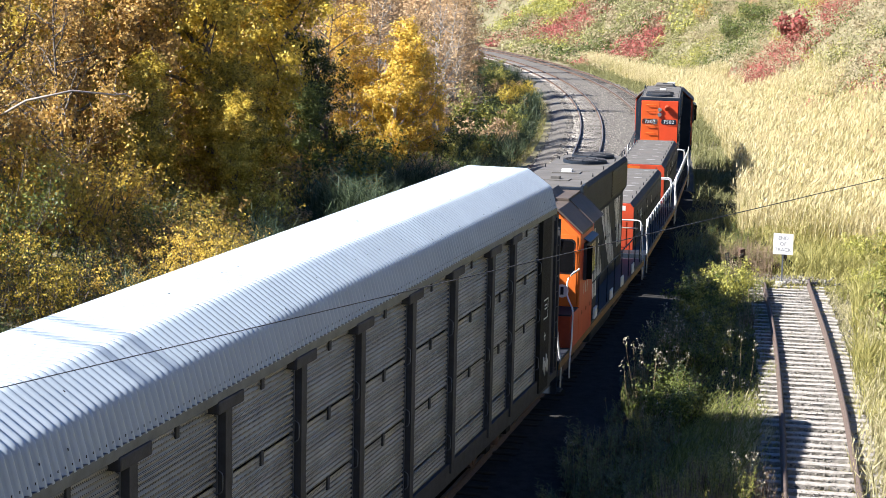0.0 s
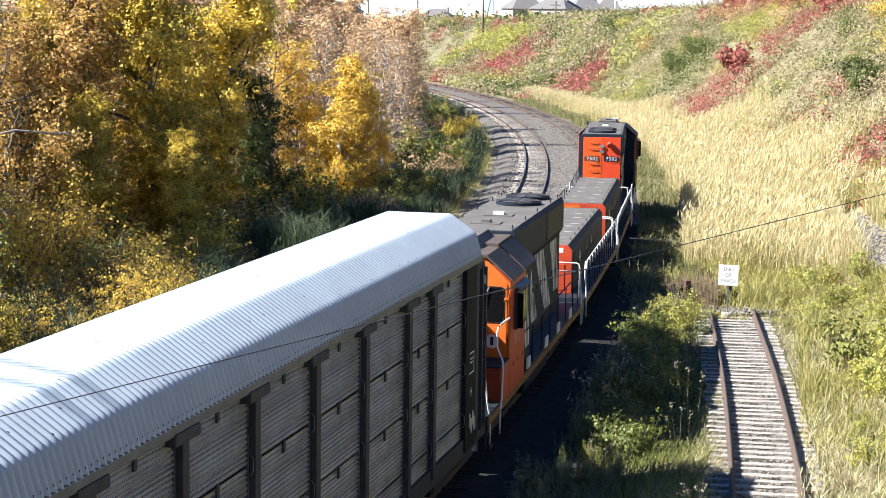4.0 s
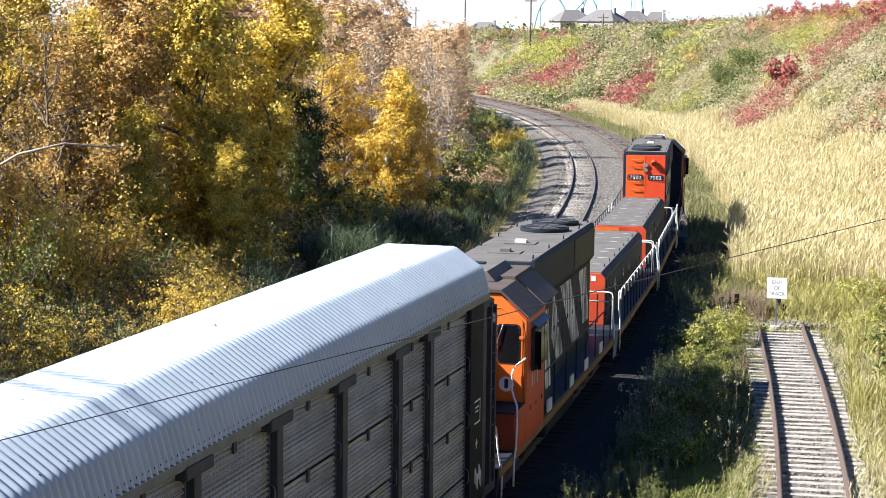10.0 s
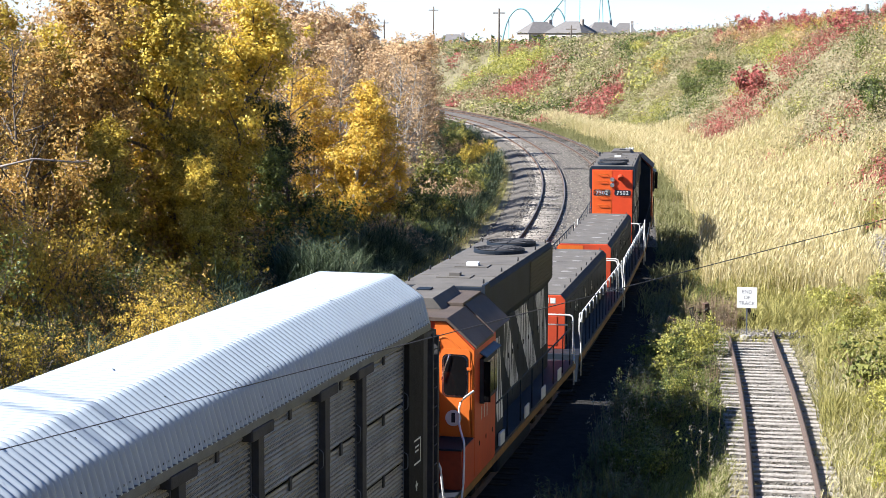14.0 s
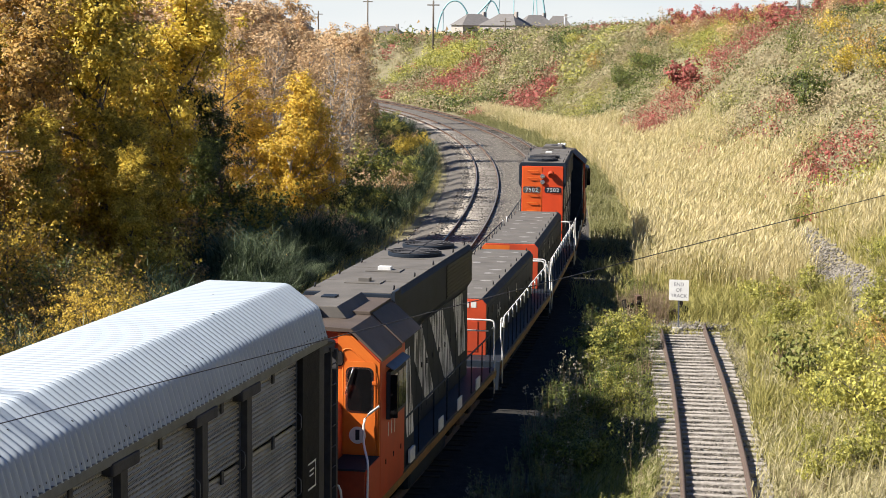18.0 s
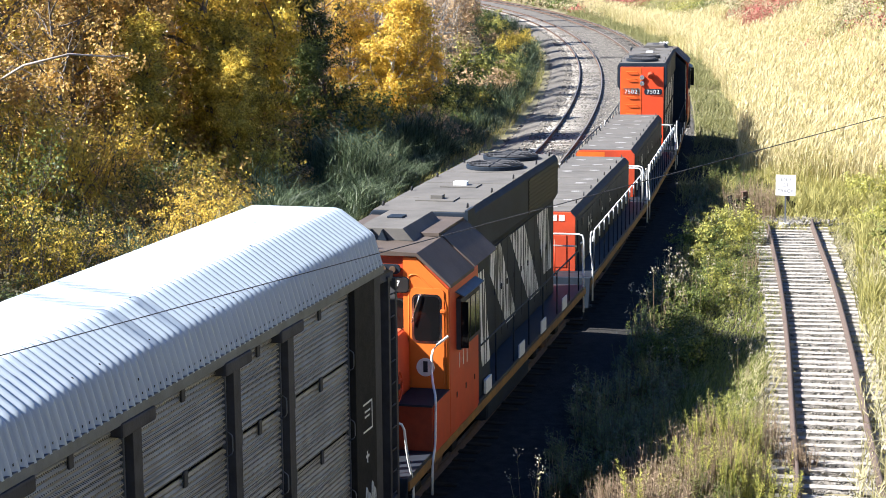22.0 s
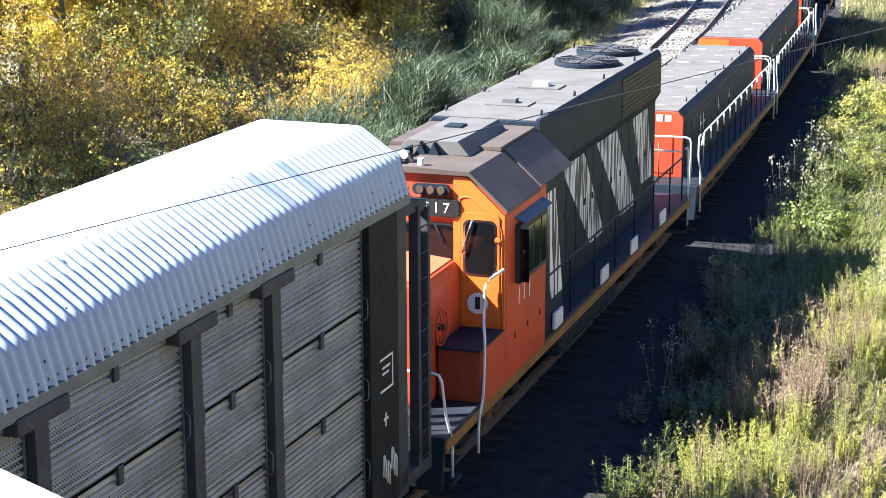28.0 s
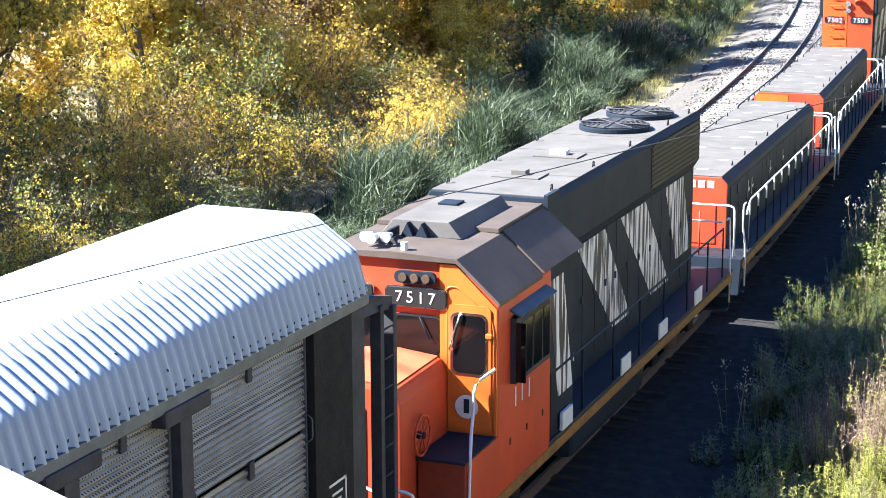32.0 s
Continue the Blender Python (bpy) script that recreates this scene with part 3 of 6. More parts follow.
def shrubs():
    for s in np.arange(62, 104, 2.6):
        for l in (-15.2, -18.5, -22):
            p = rail_point(s + rngt.uniform(-1.2, 1.2), l + rngt.uniform(-1.3, 1.3))
            shrub(rngt.choice(["yellow", "brown", "olive", "olive", "brown", "green"]), p.x, p.y, rngt.uniform(1.8, 3.8))
    # the near wall of shrubs under the trees
    for s in np.arange(29, 64, 2.0):
        for l, lo, hi in ((-13.2, 1.8, 3.0), (-15.6, 2.6, 4.2), (-18.6, 3.6, 5.6)):
            if l > -14 and s > 46:
                continue
            p = rail_point(s + rngt.uniform(-0.8, 0.8), l + rngt.uniform(-0.9, 0.9))
            shrub(rngt.choice(["tall_brown", "tall_green", "tall_brown", "tall_olive"] if s < 43 or l > -14 else ["tall_yellow", "tall_olive", "tall_brown", "tall_yellow", "tall_olive", "tall_brown", "tall_green"]), p.x, p.y, rngt.uniform(lo, hi))
    # golden shrubs that lean out over the ditch
    for s, l, h in ((54, -12.0, 3.0), (57, -12.6, 3.4), (51, -12.9, 2.7), (60.5, -13.4, 3.2)):
        p = rail_point(s, l)
        shrub("tall_yellow", p.x, p.y, h)
    for k in range(14):
        p = rail_point(rngt.uniform(62, 98), rngt.uniform(-14.5, -11.6))
        shrub(rngt.choice(["yellow", "brown", "pale", "green", "brown"]), p.x, p.y, rngt.uniform(1.0, 2.2))
    for k in range(12):
        p = rail_point(rngt.uniform(36, 58), rngt.uniform(-36, -17))
        shrub(rngt.choice(["yellow", "olive", "brown", "pale"]), p.x, p.y, rngt.uniform(2.2, 3.8))
    for s in np.arange(98, 128, 2.2):
        p = rail_point(s, -11.0 + rngt.uniform(-1.2, 1.0))
        shrub(rngt.choice(["green", "green", "lime", "pale"]), p.x, p.y, rngt.uniform(1.8, 3.6))
    for s in np.arange(84, 230, 4.0):
        p = rail_point(s, -10.2 + rngt.uniform(-1.4, 0.8))
        shrub(rngt.choice(["green", "olive", "pale", "lime"]), p.x, p.y, rngt.uniform(1.2, 2.6))
    # right of the spur
    for x, y, h in ((0.6, 46, 2.0), (1.7, 49, 2.4), (-0.3, 52.5, 1.6), (1.1, 54.5, 2.2), (-1.0, 57, 1.3), (2.6, 52, 2.2), (2.3, 44, 2.1), (-0.6, 48.5, 1.4), (-1.2, 60.5, 1.2), (3.2, 56, 2.0), (0.2, 42, 1.5), (3.9, 47.5, 2.0), (0.4, 62, 1.4), (2.0, 60, 1.6), (-2.2, 64, 1.2), (1.2, 66, 1.3), (3.0, 64, 1.5), (4.6, 61, 1.6)):
        shrub("lime", x, y, h, "shrubs right of the spur")
    for k in range(46):
        y = rngt.uniform(34, 70)
        x, _ = spur_at(min(y, 65))
        shrub(rngt.choice(["lime", "lime", "lime", "lime", "brown", "weed"]), x + rngt.uniform(2.2, 8.5), y, rngt.uniform(0.7, 1.7), "shrubs right of the spur")
    for x, y, h in ((-7.7, 58, 1.3), (-7.6, 61.5, 1.4), (-7.4, 55, 1.2), (-6.7, 51.5, 1.1), (-8.3, 63.5, 1.2), (-8.0, 56.2, 1.0)):
        shrub("lime", x, y, h, "shrubs between the tracks")


shrubs()


def broken_limb():
    """A pale broken limb that leans out of the front trees."""
    rng = np.random.default_rng(77)
    way = [rail_point(57.5, -21.0, 3.9), rail_point(55.0, -19.0, 5.3), rail_point(52.6, -16.9, 6.05), rail_point(52.6, -15.4, 6.4), rail_point(54.4, -14.7, 6.2), rail_point(56.6, -15.0, 6.15)]
    pcs = [tube_np([tuple(p) for p in way], [0.05, 0.045, 0.04, 0.032, 0.024, 0.012], 7), tube_np([tuple(rail_point(58.6, -22.0, -0.5)), tuple(rail_point(58.3, -21.7, 2.2)), tuple(way[0])], [0.1, 0.08, 0.055], 7)]
    tips = []
    for k in range(26):
        p = way[1].lerp(way[5], rng.random())
        lp, lr = limb(rng, tuple(p), rng.normal(0, 1, 3) + [0, 0, -0.2], rng.uniform(0.7, 1.8), 0.022, 5, 0.2, -0.03)
        pcs.append(tube_np(lp, lr, 4))
        tips += lp[2:]
    tips = np.array(tips)
    c = tips[rng.integers(0, len(tips), 1900)] + rng.normal(0, 0.15, (1900, 3))
    t = thing("broken_tree", "pale broken tree leaning over with few orange leaves", "tree")
    put("trunk", mesh_np("trunk", *join_np(pcs), M_PALEWOOD), t)
    put("crown", mesh_np("crown", *leaves_np(rng, c, 0.06), M_ORANGE), t)


broken_limb()


def herb_meshes(seed, tall, stems, leaf, stem_mat, leaf_len, per, heads=None):
    """Upright stems with leaves all along, some with a seed head."""
    rng = np.random.default_rng(seed)
    wood, lv, hd = [], [], []
    for k in range(stems):
        th, r0 = rng.uniform(0, 6.28), rng.uniform(0.02, 0.22)
        pts, rad = limb(rng, (r0 * np.cos(th), r0 * np.sin(th), -0.05), (0.14 * np.cos(th), 0.14 * np.sin(th), 1), tall * rng.uniform(0.65, 1.1), 0.009, 5, 0.05, 0.02)
        wood.append(tube_np(pts, rad, 4))
        pts = np.array(pts)
        f = rng.uniform(0.15, 1.0, per)
        c = np.stack([np.interp(f, np.linspace(0, 1, 6), pts[:, i]) for i in range(3)], 1)
        a = rng.uniform(0, 6.28, per)
        ln = leaf_len * (1.15 - 0.7 * f)
        d = np.stack([np.cos(a), np.sin(a), np.full(per, 0.35)], 1) * ln[:, None]
        w = np.stack([-np.sin(a), np.cos(a), np.zeros(per)], 1) * ln[:, None] * 0.22
        lv.append(quads_np(c + d, d, w))
        if heads:
            hc = pts[-1] + rng.normal(0, 0.05, (14, 3)) * [1, 1, 1.6]
            hd.append(leaves_np(rng, hc, 0.022))
    out = [mesh_np("stems", *join_np(wood), stem_mat), mesh_np("leaves", *join_np(lv), leaf)]
    if heads:
        out.append(mesh_np("seed_heads", *join_np(hd), heads))
    return out


HERBS = {
    "goldenrod": ([herb_meshes(141 + i, 1.0, 9, M_LIME, M_WEED, 0.042, 85) for i in range(3)], "upright yellow-green goldenrod with narrow leaves"),
    "weed": ([herb_meshes(151 + i, 0.9, 8, M_WEED, M_DRY, 0.05, 44) for i in range(3)], "leafy green weed growing beside the track"),
    # darker leaves than the other weeds, to deepen the train's shade
    "dark_weed": ([herb_meshes(161 + i, 1.1, 8, M_GREEN, M_DRY, 0.08, 34) for i in range(2)], "dark green weed, its tone chosen for the train's shade"),
    "seeded_weed": ([herb_meshes(171 + i, 1.5, 4, M_WEED, M_DRY, 0.05, 16, M_PLUME) for i in range(2)], "tall thin weed with pale seed heads"),
    "dry_weed": ([herb_meshes(181 + i, 0.8, 26, M_DRY, M_DRY, 0.045, 9) for i in range(3)], "tangle of dry brown stems"),
}


def herb(kind, x, y, tall=1.0):
    ms, label = HERBS[kind]
    m = rngt.choice(ms)
    t = thing(kind, label, "weed", pose(x, y, at_ground(x, y) - 0.02, 0, 0, rngt.uniform(0, 360)), kind.replace("_", " ") + " plants")
    t.scale = (tall,) * 3
    for n, me in zip(("stalk", "foliage", "seed_head"), m):
        tagged(put(n, me, t), kind="stuff")


def herbs():
    for k in range(16):
        p = rail_point(rngt.uniform(38, 60), rngt.uniform(3.4, 4.6))
        shrub("green", p.x, p.y, rngt.uniform(0.8, 1.4), "shaded shrubs")
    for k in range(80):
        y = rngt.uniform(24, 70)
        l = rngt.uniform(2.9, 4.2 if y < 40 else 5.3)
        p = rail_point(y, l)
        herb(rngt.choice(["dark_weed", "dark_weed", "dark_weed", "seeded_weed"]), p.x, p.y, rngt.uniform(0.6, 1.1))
    for k in range(12):
        y = rngt.uniform(26, 66)
        x, _ = spur_at(y)
        herb(rngt.choice(["weed", "goldenrod", "weed", "dry_weed", "seeded_weed"]), x - rngt.uniform(1.3, 2.4), y, rngt.uniform(0.5, 1.1))
    for x, y, h in ((-5.6, 35.5, 0.95), (-5.25, 35.2, 0.9), (-5.0, 35.6, 0.8), (-6.1, 28.9, 1.0), (-5.8, 29.3, 0.9), (-5.4, 28.8, 1.0), (-5.0, 28.5, 0.9), (-5.9, 27.2, 1.0), (-5.2, 27.0, 1.0), (-4.7, 27.6, 1.0), (-7.2, 40.5, 1.0), (-6.9, 41.2, 0.9)):
        herb("goldenrod", x, y, h)
    for k in range(26):
        herb("dry_weed", rngt.uniform(-6.6, -4.6), rngt.uniform(29.8, 34.2), rngt.uniform(0.7, 1.2))
    # dark weeds added to cover the sunlit strip beside the track
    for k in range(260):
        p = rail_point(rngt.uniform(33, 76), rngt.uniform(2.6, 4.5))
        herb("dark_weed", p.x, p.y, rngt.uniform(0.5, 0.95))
    for k in range(18):
        herb("dry_weed", rngt.uniform(-8.6, -6.9), rngt.uniform(65.5, 69.5), rngt.uniform(1.2, 1.9))
    for k in range(84):
        q = rngt.uniform(23, 38)
        p = rail_point(q, rngt.uniform(5.2 if q < 30 else 4.8, 6.8))
        herb(rngt.choice(["dry_weed", "dry_weed", "dry_weed", "dry_weed", "goldenrod", "weed"]), p.x, p.y, rngt.uniform(0.55, 0.9) if q < 30 else rngt.uniform(0.7, 1.1))
    for k in range(60):
        p = rail_point(rngt.uniform(22, 36), rngt.uniform(5.6, 7.6))
        herb(rngt.choice(["goldenrod", "dry_weed", "dry_weed", "weed", "goldenrod"]), p.x, p.y, rngt.uniform(0.8, 1.25))
    for k in range(18):
        p = rail_point(rngt.uniform(22.5, 27), rngt.uniform(3.9, 5.7))
        herb(rngt.choice(["dry_weed", "goldenrod", "goldenrod", "weed"]), p.x, p.y, rngt.uniform(0.9, 1.25))
    for k in range(24):
        p = rail_point(rngt.uniform(27.5, 34), rngt.uniform(4.6, 5.8))
        herb(rngt.choice(["dry_weed", "dry_weed", "dry_weed", "goldenrod"]), p.x, p.y, rngt.uniform(1.1, 1.45))
    for k in range(7):
        herb("seeded_weed", rngt.uniform(-8.0, -7.0), rngt.uniform(43, 52), rngt.uniform(0.9, 1.3))
    for y in (38.2, 46.8, 45.4, 40.0, 52.5):
        x, _ = spur_at(y)
        herb("weed", x + rngt.uniform(-0.55, 0.3), y, 0.35)
    for k in range(60):
        y = rngt.uniform(30, 64)
        x, _ = spur_at(y)
        herb(rngt.choice(["weed", "dry_weed", "goldenrod", "weed"]), x + rngt.uniform(1.5, 4.5), y, rngt.uniform(0.4, 0.9))


herbs()


def reed_edge(s):
    """How far right of the main track the reeds reach."""
    return 13.4 - 8.2 * np.clip((s - 150) / 80, 0, 1) + 1.5 * np.sin(s * 0.17 + 1.0) + 0.9 * np.sin(s * 0.41) + 0.5 * np.sin(s * 1.1)


def brush():
    """The bank's thicket: red, olive, green and faded clumps, joined."""
    rng = np.random.default_rng(17)
    kinds = {"sumac": [], "olive": [], "green": [], "lime": [], "mauve": []}
    n = 8000
    s, l = 75 + 245 * rng.random(n), 4 + 50 * rng.random(n) ** 1.25
    far = rng.random(n) < 0.2
    s, l = np.where(far, 205 + 215 * rng.random(n), s), np.where(far, -30 + 85 * rng.random(n), l)
    x, y = line_np(s, l)
    z = height(x, y)
    for i in range(n):
        if l[i] < reed_edge(s[i]) + rng.normal(0, 0.7) and s[i] < 215 or abs(l[i] + 2.2) < 6 and s[i] < 300:
            continue
        q = noise.noise(Vector((x[i] * 0.075, y[i] * 0.036, 2.0))) + 0.25 * noise.noise(Vector((x[i] * 0.3, y[i] * 0.2, 4.0)))
        q2 = noise.noise(Vector((x[i] * 0.10, y[i] * 0.05, 9.0))) + 0.3 * noise.noise(Vector((x[i] * 0.4, y[i] * 0.3, 5.0)))
        q += rng.normal(0, 0.09)
        q2 += rng.normal(0, 0.13)
        kind = "sumac" if q > 0.27 else ("lime" if q2 > 0.3 else "green" if q2 < -0.24 else "mauve" if q2 < 0.08 else "olive")
        h = rng.uniform(0.6, 1.7) * (1.25 if kind == "green" else 1.0)
        m = 115
        way = rng.normal(0, 1, (m, 3))
        c = np.array([x[i], y[i], z[i] + h * 0.45]) + way * [h * 0.55, h * 0.55, h * 0.36]
        c[:, 2] = np.maximum(c[:, 2], z[i] + 0.02)
        kinds[kind].append(leaves_np(rng, c, 0.08 if s[i] < 230 else 0.15, way / np.linalg.norm(way, axis=1)[:, None]))
    for kind, m, label in (("sumac", M_SUMAC, "thicket of deep red sumac on the bank"), ("olive", M_DULL, "dull olive autumn thicket on the bank"), ("green", M_GREEN, "green thicket on the bank"), ("lime", M_LIME, "yellow-green thicket on the bank"), ("mauve", M_MAUVE, "mauve-brown thicket on the bank")):
        if kinds[kind]:
            tagged(new(kind + "_thicket", mesh_np(kind + "_thicket", *join_np(kinds[kind]), m)), label, "thicket", kind="stuff")
    # taller single shrubs on the crest and slope
    for k in range(60):
        s_, l_ = rngt.uniform(85, 260), rngt.uniform(15, 40)
        p = rail_point(s_, l_)
        q = noise.noise(Vector((p.x * 0.07, p.y * 0.035, 2.0)))
        shrub("sumac" if q > 0.2 else rngt.choice(["olive", "green", "lime", "pale", "brown", "green"]), p.x, p.y, rngt.uniform(1.5, 3.4), "shrubs on the bank")
    # the overgrown ridge of the crest
    for k in range(44):
        p = rail_point(rngt.uniform(188, 232), rngt.uniform(24, 36))
        shrub(rngt.choice(["sumac", "brown", "pale", "brown", "sumac"]), p.x, p.y, rngt.uniform(1.6, 2.8), "shrubs on the bank")
    for s_, l_, kind, h in ((150, 30, "yellow", 4.4), (146, 33, "yellow", 4.0), (155, 31.5, "yellow", 3.6), (172, 30, "tall_brown", 4.2), (176, 32, "tall_brown", 3.8), (168, 28, "pale", 2.6), (160, 27, "green", 2.6), (140, 29, "olive", 3.4), (128, 24, "green", 2.4), (118, 21, "green", 2.2)):
        p = rail_point(s_, l_)
        shrub(kind, p.x, p.y, h, "shrubs on the bank")


brush()


def reeds():
    rng = np.random.default_rng(7)

    def field(n, s0, s1, l0, l1, tall, material, name, label, wid, lean, plume=True, keep=None, even=True, arch=(0.35, 0.55, 1.0), wind=(0.1, 0.05)):
        s, l = rng.uniform(s0, s1, n), rng.uniform(l0, l1, n)
        if keep is not None:
            m = keep(s, l)
            s, l = s[m], l[m]
        x, y = line_np(s, l)
        off = np.abs((x - 0.5) * 28 + (y - 62.0) * 3.9) / math.hypot(28, 3.9) > 0.75
        off |= (y < 47) | (y > 91)
        x, y = x[off], y[off]
        n = len(x)
        h = tall * rng.uniform(0.6, 1.1, n) * (1 if even else (0.45 + 0.75 * (0.5 + 0.5 * np.sin(x * 0.9 + 1.7 * np.sin(y * 0.6))) * (0.5 + 0.5 * np.sin(y * 0.8 + x * 0.5)) * 1.6))
        base = np.stack([x, y, height(x, y) - 0.05], 1)
        le = rng.normal(0, lean, (n, 2)) * h[:, None] + wind
        pcs = [blades_np(rng, base, h, le, wid * rng.uniform(0.6, 1.3, n), *arch)]
        if plume:
            top = base + np.concatenate([le, h[:, None]], 1)
            pcs.append(blades_np(rng, top - [0, 0, 0.05], rng.uniform(0.16, 0.3, n), rng.normal(0, 0.07, (n, 2)) + [0.07, 0.03], rng.uniform(0.012, 0.026, n), 0.5))
        for k in range(1 if plume else 2):
            f = rng.uniform(0.3, 0.8, n)
            b2 = base + np.stack([le[:, 0] * f * 0.7, le[:, 1] * f * 0.7, h * f], 1)
            out = rng.normal(0, 0.22, (n, 2)) * h[:, None]
            pcs.append(blades_np(rng, b2, h * 0.22, out, wid * 0.9 * np.ones(n), 0.6))
        tagged(new(name, mesh_np(name, *join_np(pcs), material)), label, "reeds", kind="stuff")

    def off_spur(s, l):
        x, y = line_np(s, l)
        d = x - np.interp(y, [p[1] for p in SPUR_LINE], [p[0] for p in SPUR_LINE])
        edge = 0.25 * np.sin(y * 0.9) + 0.15 * np.sin(y * 2.3)
        return (d > 0.92 + edge) | (d < -0.98 + edge)

    def right(s, l):
        edge = reed_edge(s)
        return (l < edge) & (l > 3.9 + 14 * (1 - smooth(66, 78, s)))

    field(112000, 62, 235, 3.8, 17.5, 1.75, M_STRAW, "straw_reeds", "field of dry straw-coloured reeds with feathery tops", 0.012, 0.10, keep=right)
    field(38000, 62, 215, 4, 17, 1.75, M_GRASS, "olive_reeds", "olive-green patches among the straw reeds", 0.018, 0.14, False, keep=lambda s, l: right(s, l) & (np.sin(s * 0.21 + l * 0.5) * np.sin(s * 0.09 - l * 0.8) + 0.35 * np.sin(s * 0.9 + l) > -0.02))
    field(15000, 66, 230, 1.75, 5.0, 0.7, M_DULL, "verge_weeds", "olive-brown weeds between the main track and the reeds", 0.018, 0.25, False, even=False)
    field(16000, 30, 84, 8.4, 24, 0.8, M_PALEGRASS, "meadow_grass", "long straw-coloured grass on the bank", 0.015, 0.25, False)
    field(15000, 52, 100, 9.5, 27, 0.95, M_GRASS, "bank_weeds", "olive-yellow weeds in patches on the bank", 0.02, 0.3, False, even=False, keep=lambda s, l: np.sin(s * 0.19 + l * 0.35) + 0.6 * np.sin(s * 0.5 - l * 0.6) > -0.1)
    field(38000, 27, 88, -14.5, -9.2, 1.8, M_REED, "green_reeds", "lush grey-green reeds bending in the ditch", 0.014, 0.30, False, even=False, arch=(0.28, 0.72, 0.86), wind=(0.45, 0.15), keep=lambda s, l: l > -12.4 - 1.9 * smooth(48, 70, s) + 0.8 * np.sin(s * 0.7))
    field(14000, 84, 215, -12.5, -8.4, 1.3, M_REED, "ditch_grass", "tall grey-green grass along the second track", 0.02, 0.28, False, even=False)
    field(6000, 30, 215, -9.6, -7.9, 0.5, M_GRASS, "verge_grass", "thin dry grass on the ballast shoulder", 0.012, 0.3, False)
    # darker weed tone instead of grass, for the train's shade
    field(16000, 20, 72, 3.4, 6.2, 0.36, M_WEED, "trackside_grass", "short rough grass between the tracks", 0.011, 0.35, False, keep=off_spur)
    field(20000, 20, 72, 5.6, 12.0, 0.36, M_PALEGRASS, "spur_grass", "short pale grass along the spur", 0.010, 0.4, False, keep=off_spur)
    field(17000, 44, 76, 8.2, 15.5, 0.95, M_GRASS, "goldenrod_grass", "olive-yellow grass and goldenrod right of the spur", 0.014, 0.22, False, even=False, keep=off_spur)
    field(11000, 63, 80, 3.4, 15, 0.9, M_GRASS, "sign_weeds", "olive-yellow weeds and grass behind the end of the spur", 0.014, 0.3, False, even=False)
    field(12000, 22, 66, 4, 12, 0.26, M_GRASS, "tie_weeds", "low weeds growing between the spur's ties", 0.010, 0.5, False, keep=lambda s, l: ~off_spur(s, l) & (np.sin(s * 0.8 + 2 * l) + np.sin(s * 0.37) > 0.5))
    field(9000, 60, 335, 14, 70, 0.8, M_DULL, "bank_grass", "rough olive grass on the high bank", 0.04, 0.3, False)


reeds()

# ---- paints and metals of the train ----


def streaked(name, paint, under, amount=0.5, scale=(9.0, 9.0, 0.9), rough=0.6):
    """Old paint that has peeled off in upright streaks."""
    m = bpy.data.materials.new(name)
    m.use_nodes = True
    nt = m.node_tree
    b = nt.nodes["Principled BSDF"]
    b.inputs["Roughness"].default_value = rough
    tc = nt.nodes.new("ShaderNodeTexCoord")
    mp = nt.nodes.new("ShaderNodeMapping")
    mp.inputs["Scale"].default_value = scale
    n = nt.nodes.new("ShaderNodeTexNoise")
    n.inputs["Scale"].default_value = 1.0
    n.inputs["Detail"].default_value = 7
    r = nt.nodes.new("ShaderNodeValToRGB")
    r.color_ramp.elements[0].position = amount - 0.03
    r.color_ramp.elements[1].position = amount + 0.03
    r.color_ramp.elements[0].color = (*under, 1)
    r.color_ramp.elements[1].color = (*paint, 1)
    n2 = nt.nodes.new("ShaderNodeTexNoise")
    n2.inputs["Scale"].default_value = 3.0
    n2.inputs["Detail"].default_value = 8
    mx = nt.nodes.new("ShaderNodeMixRGB")
    mx.blend_type = "MULTIPLY"
    mx.inputs[0].default_value = 0.45
    nt.links.new(tc.outputs["Object"], mp.inputs[0])
    nt.links.new(mp.outputs[0], n.inputs["Vector"])
    nt.links.new(tc.outputs["Object"], n2.inputs["Vector"])
    nt.links.new(n.outputs["Fac"], r.inputs[0])
    nt.links.new(r.outputs[0], mx.inputs[1])
    nt.links.new(n2.outputs["Fac"], mx.inputs[2])
    nt.links.new(mx.outputs[0], b.inputs["Base Color"])
    return m


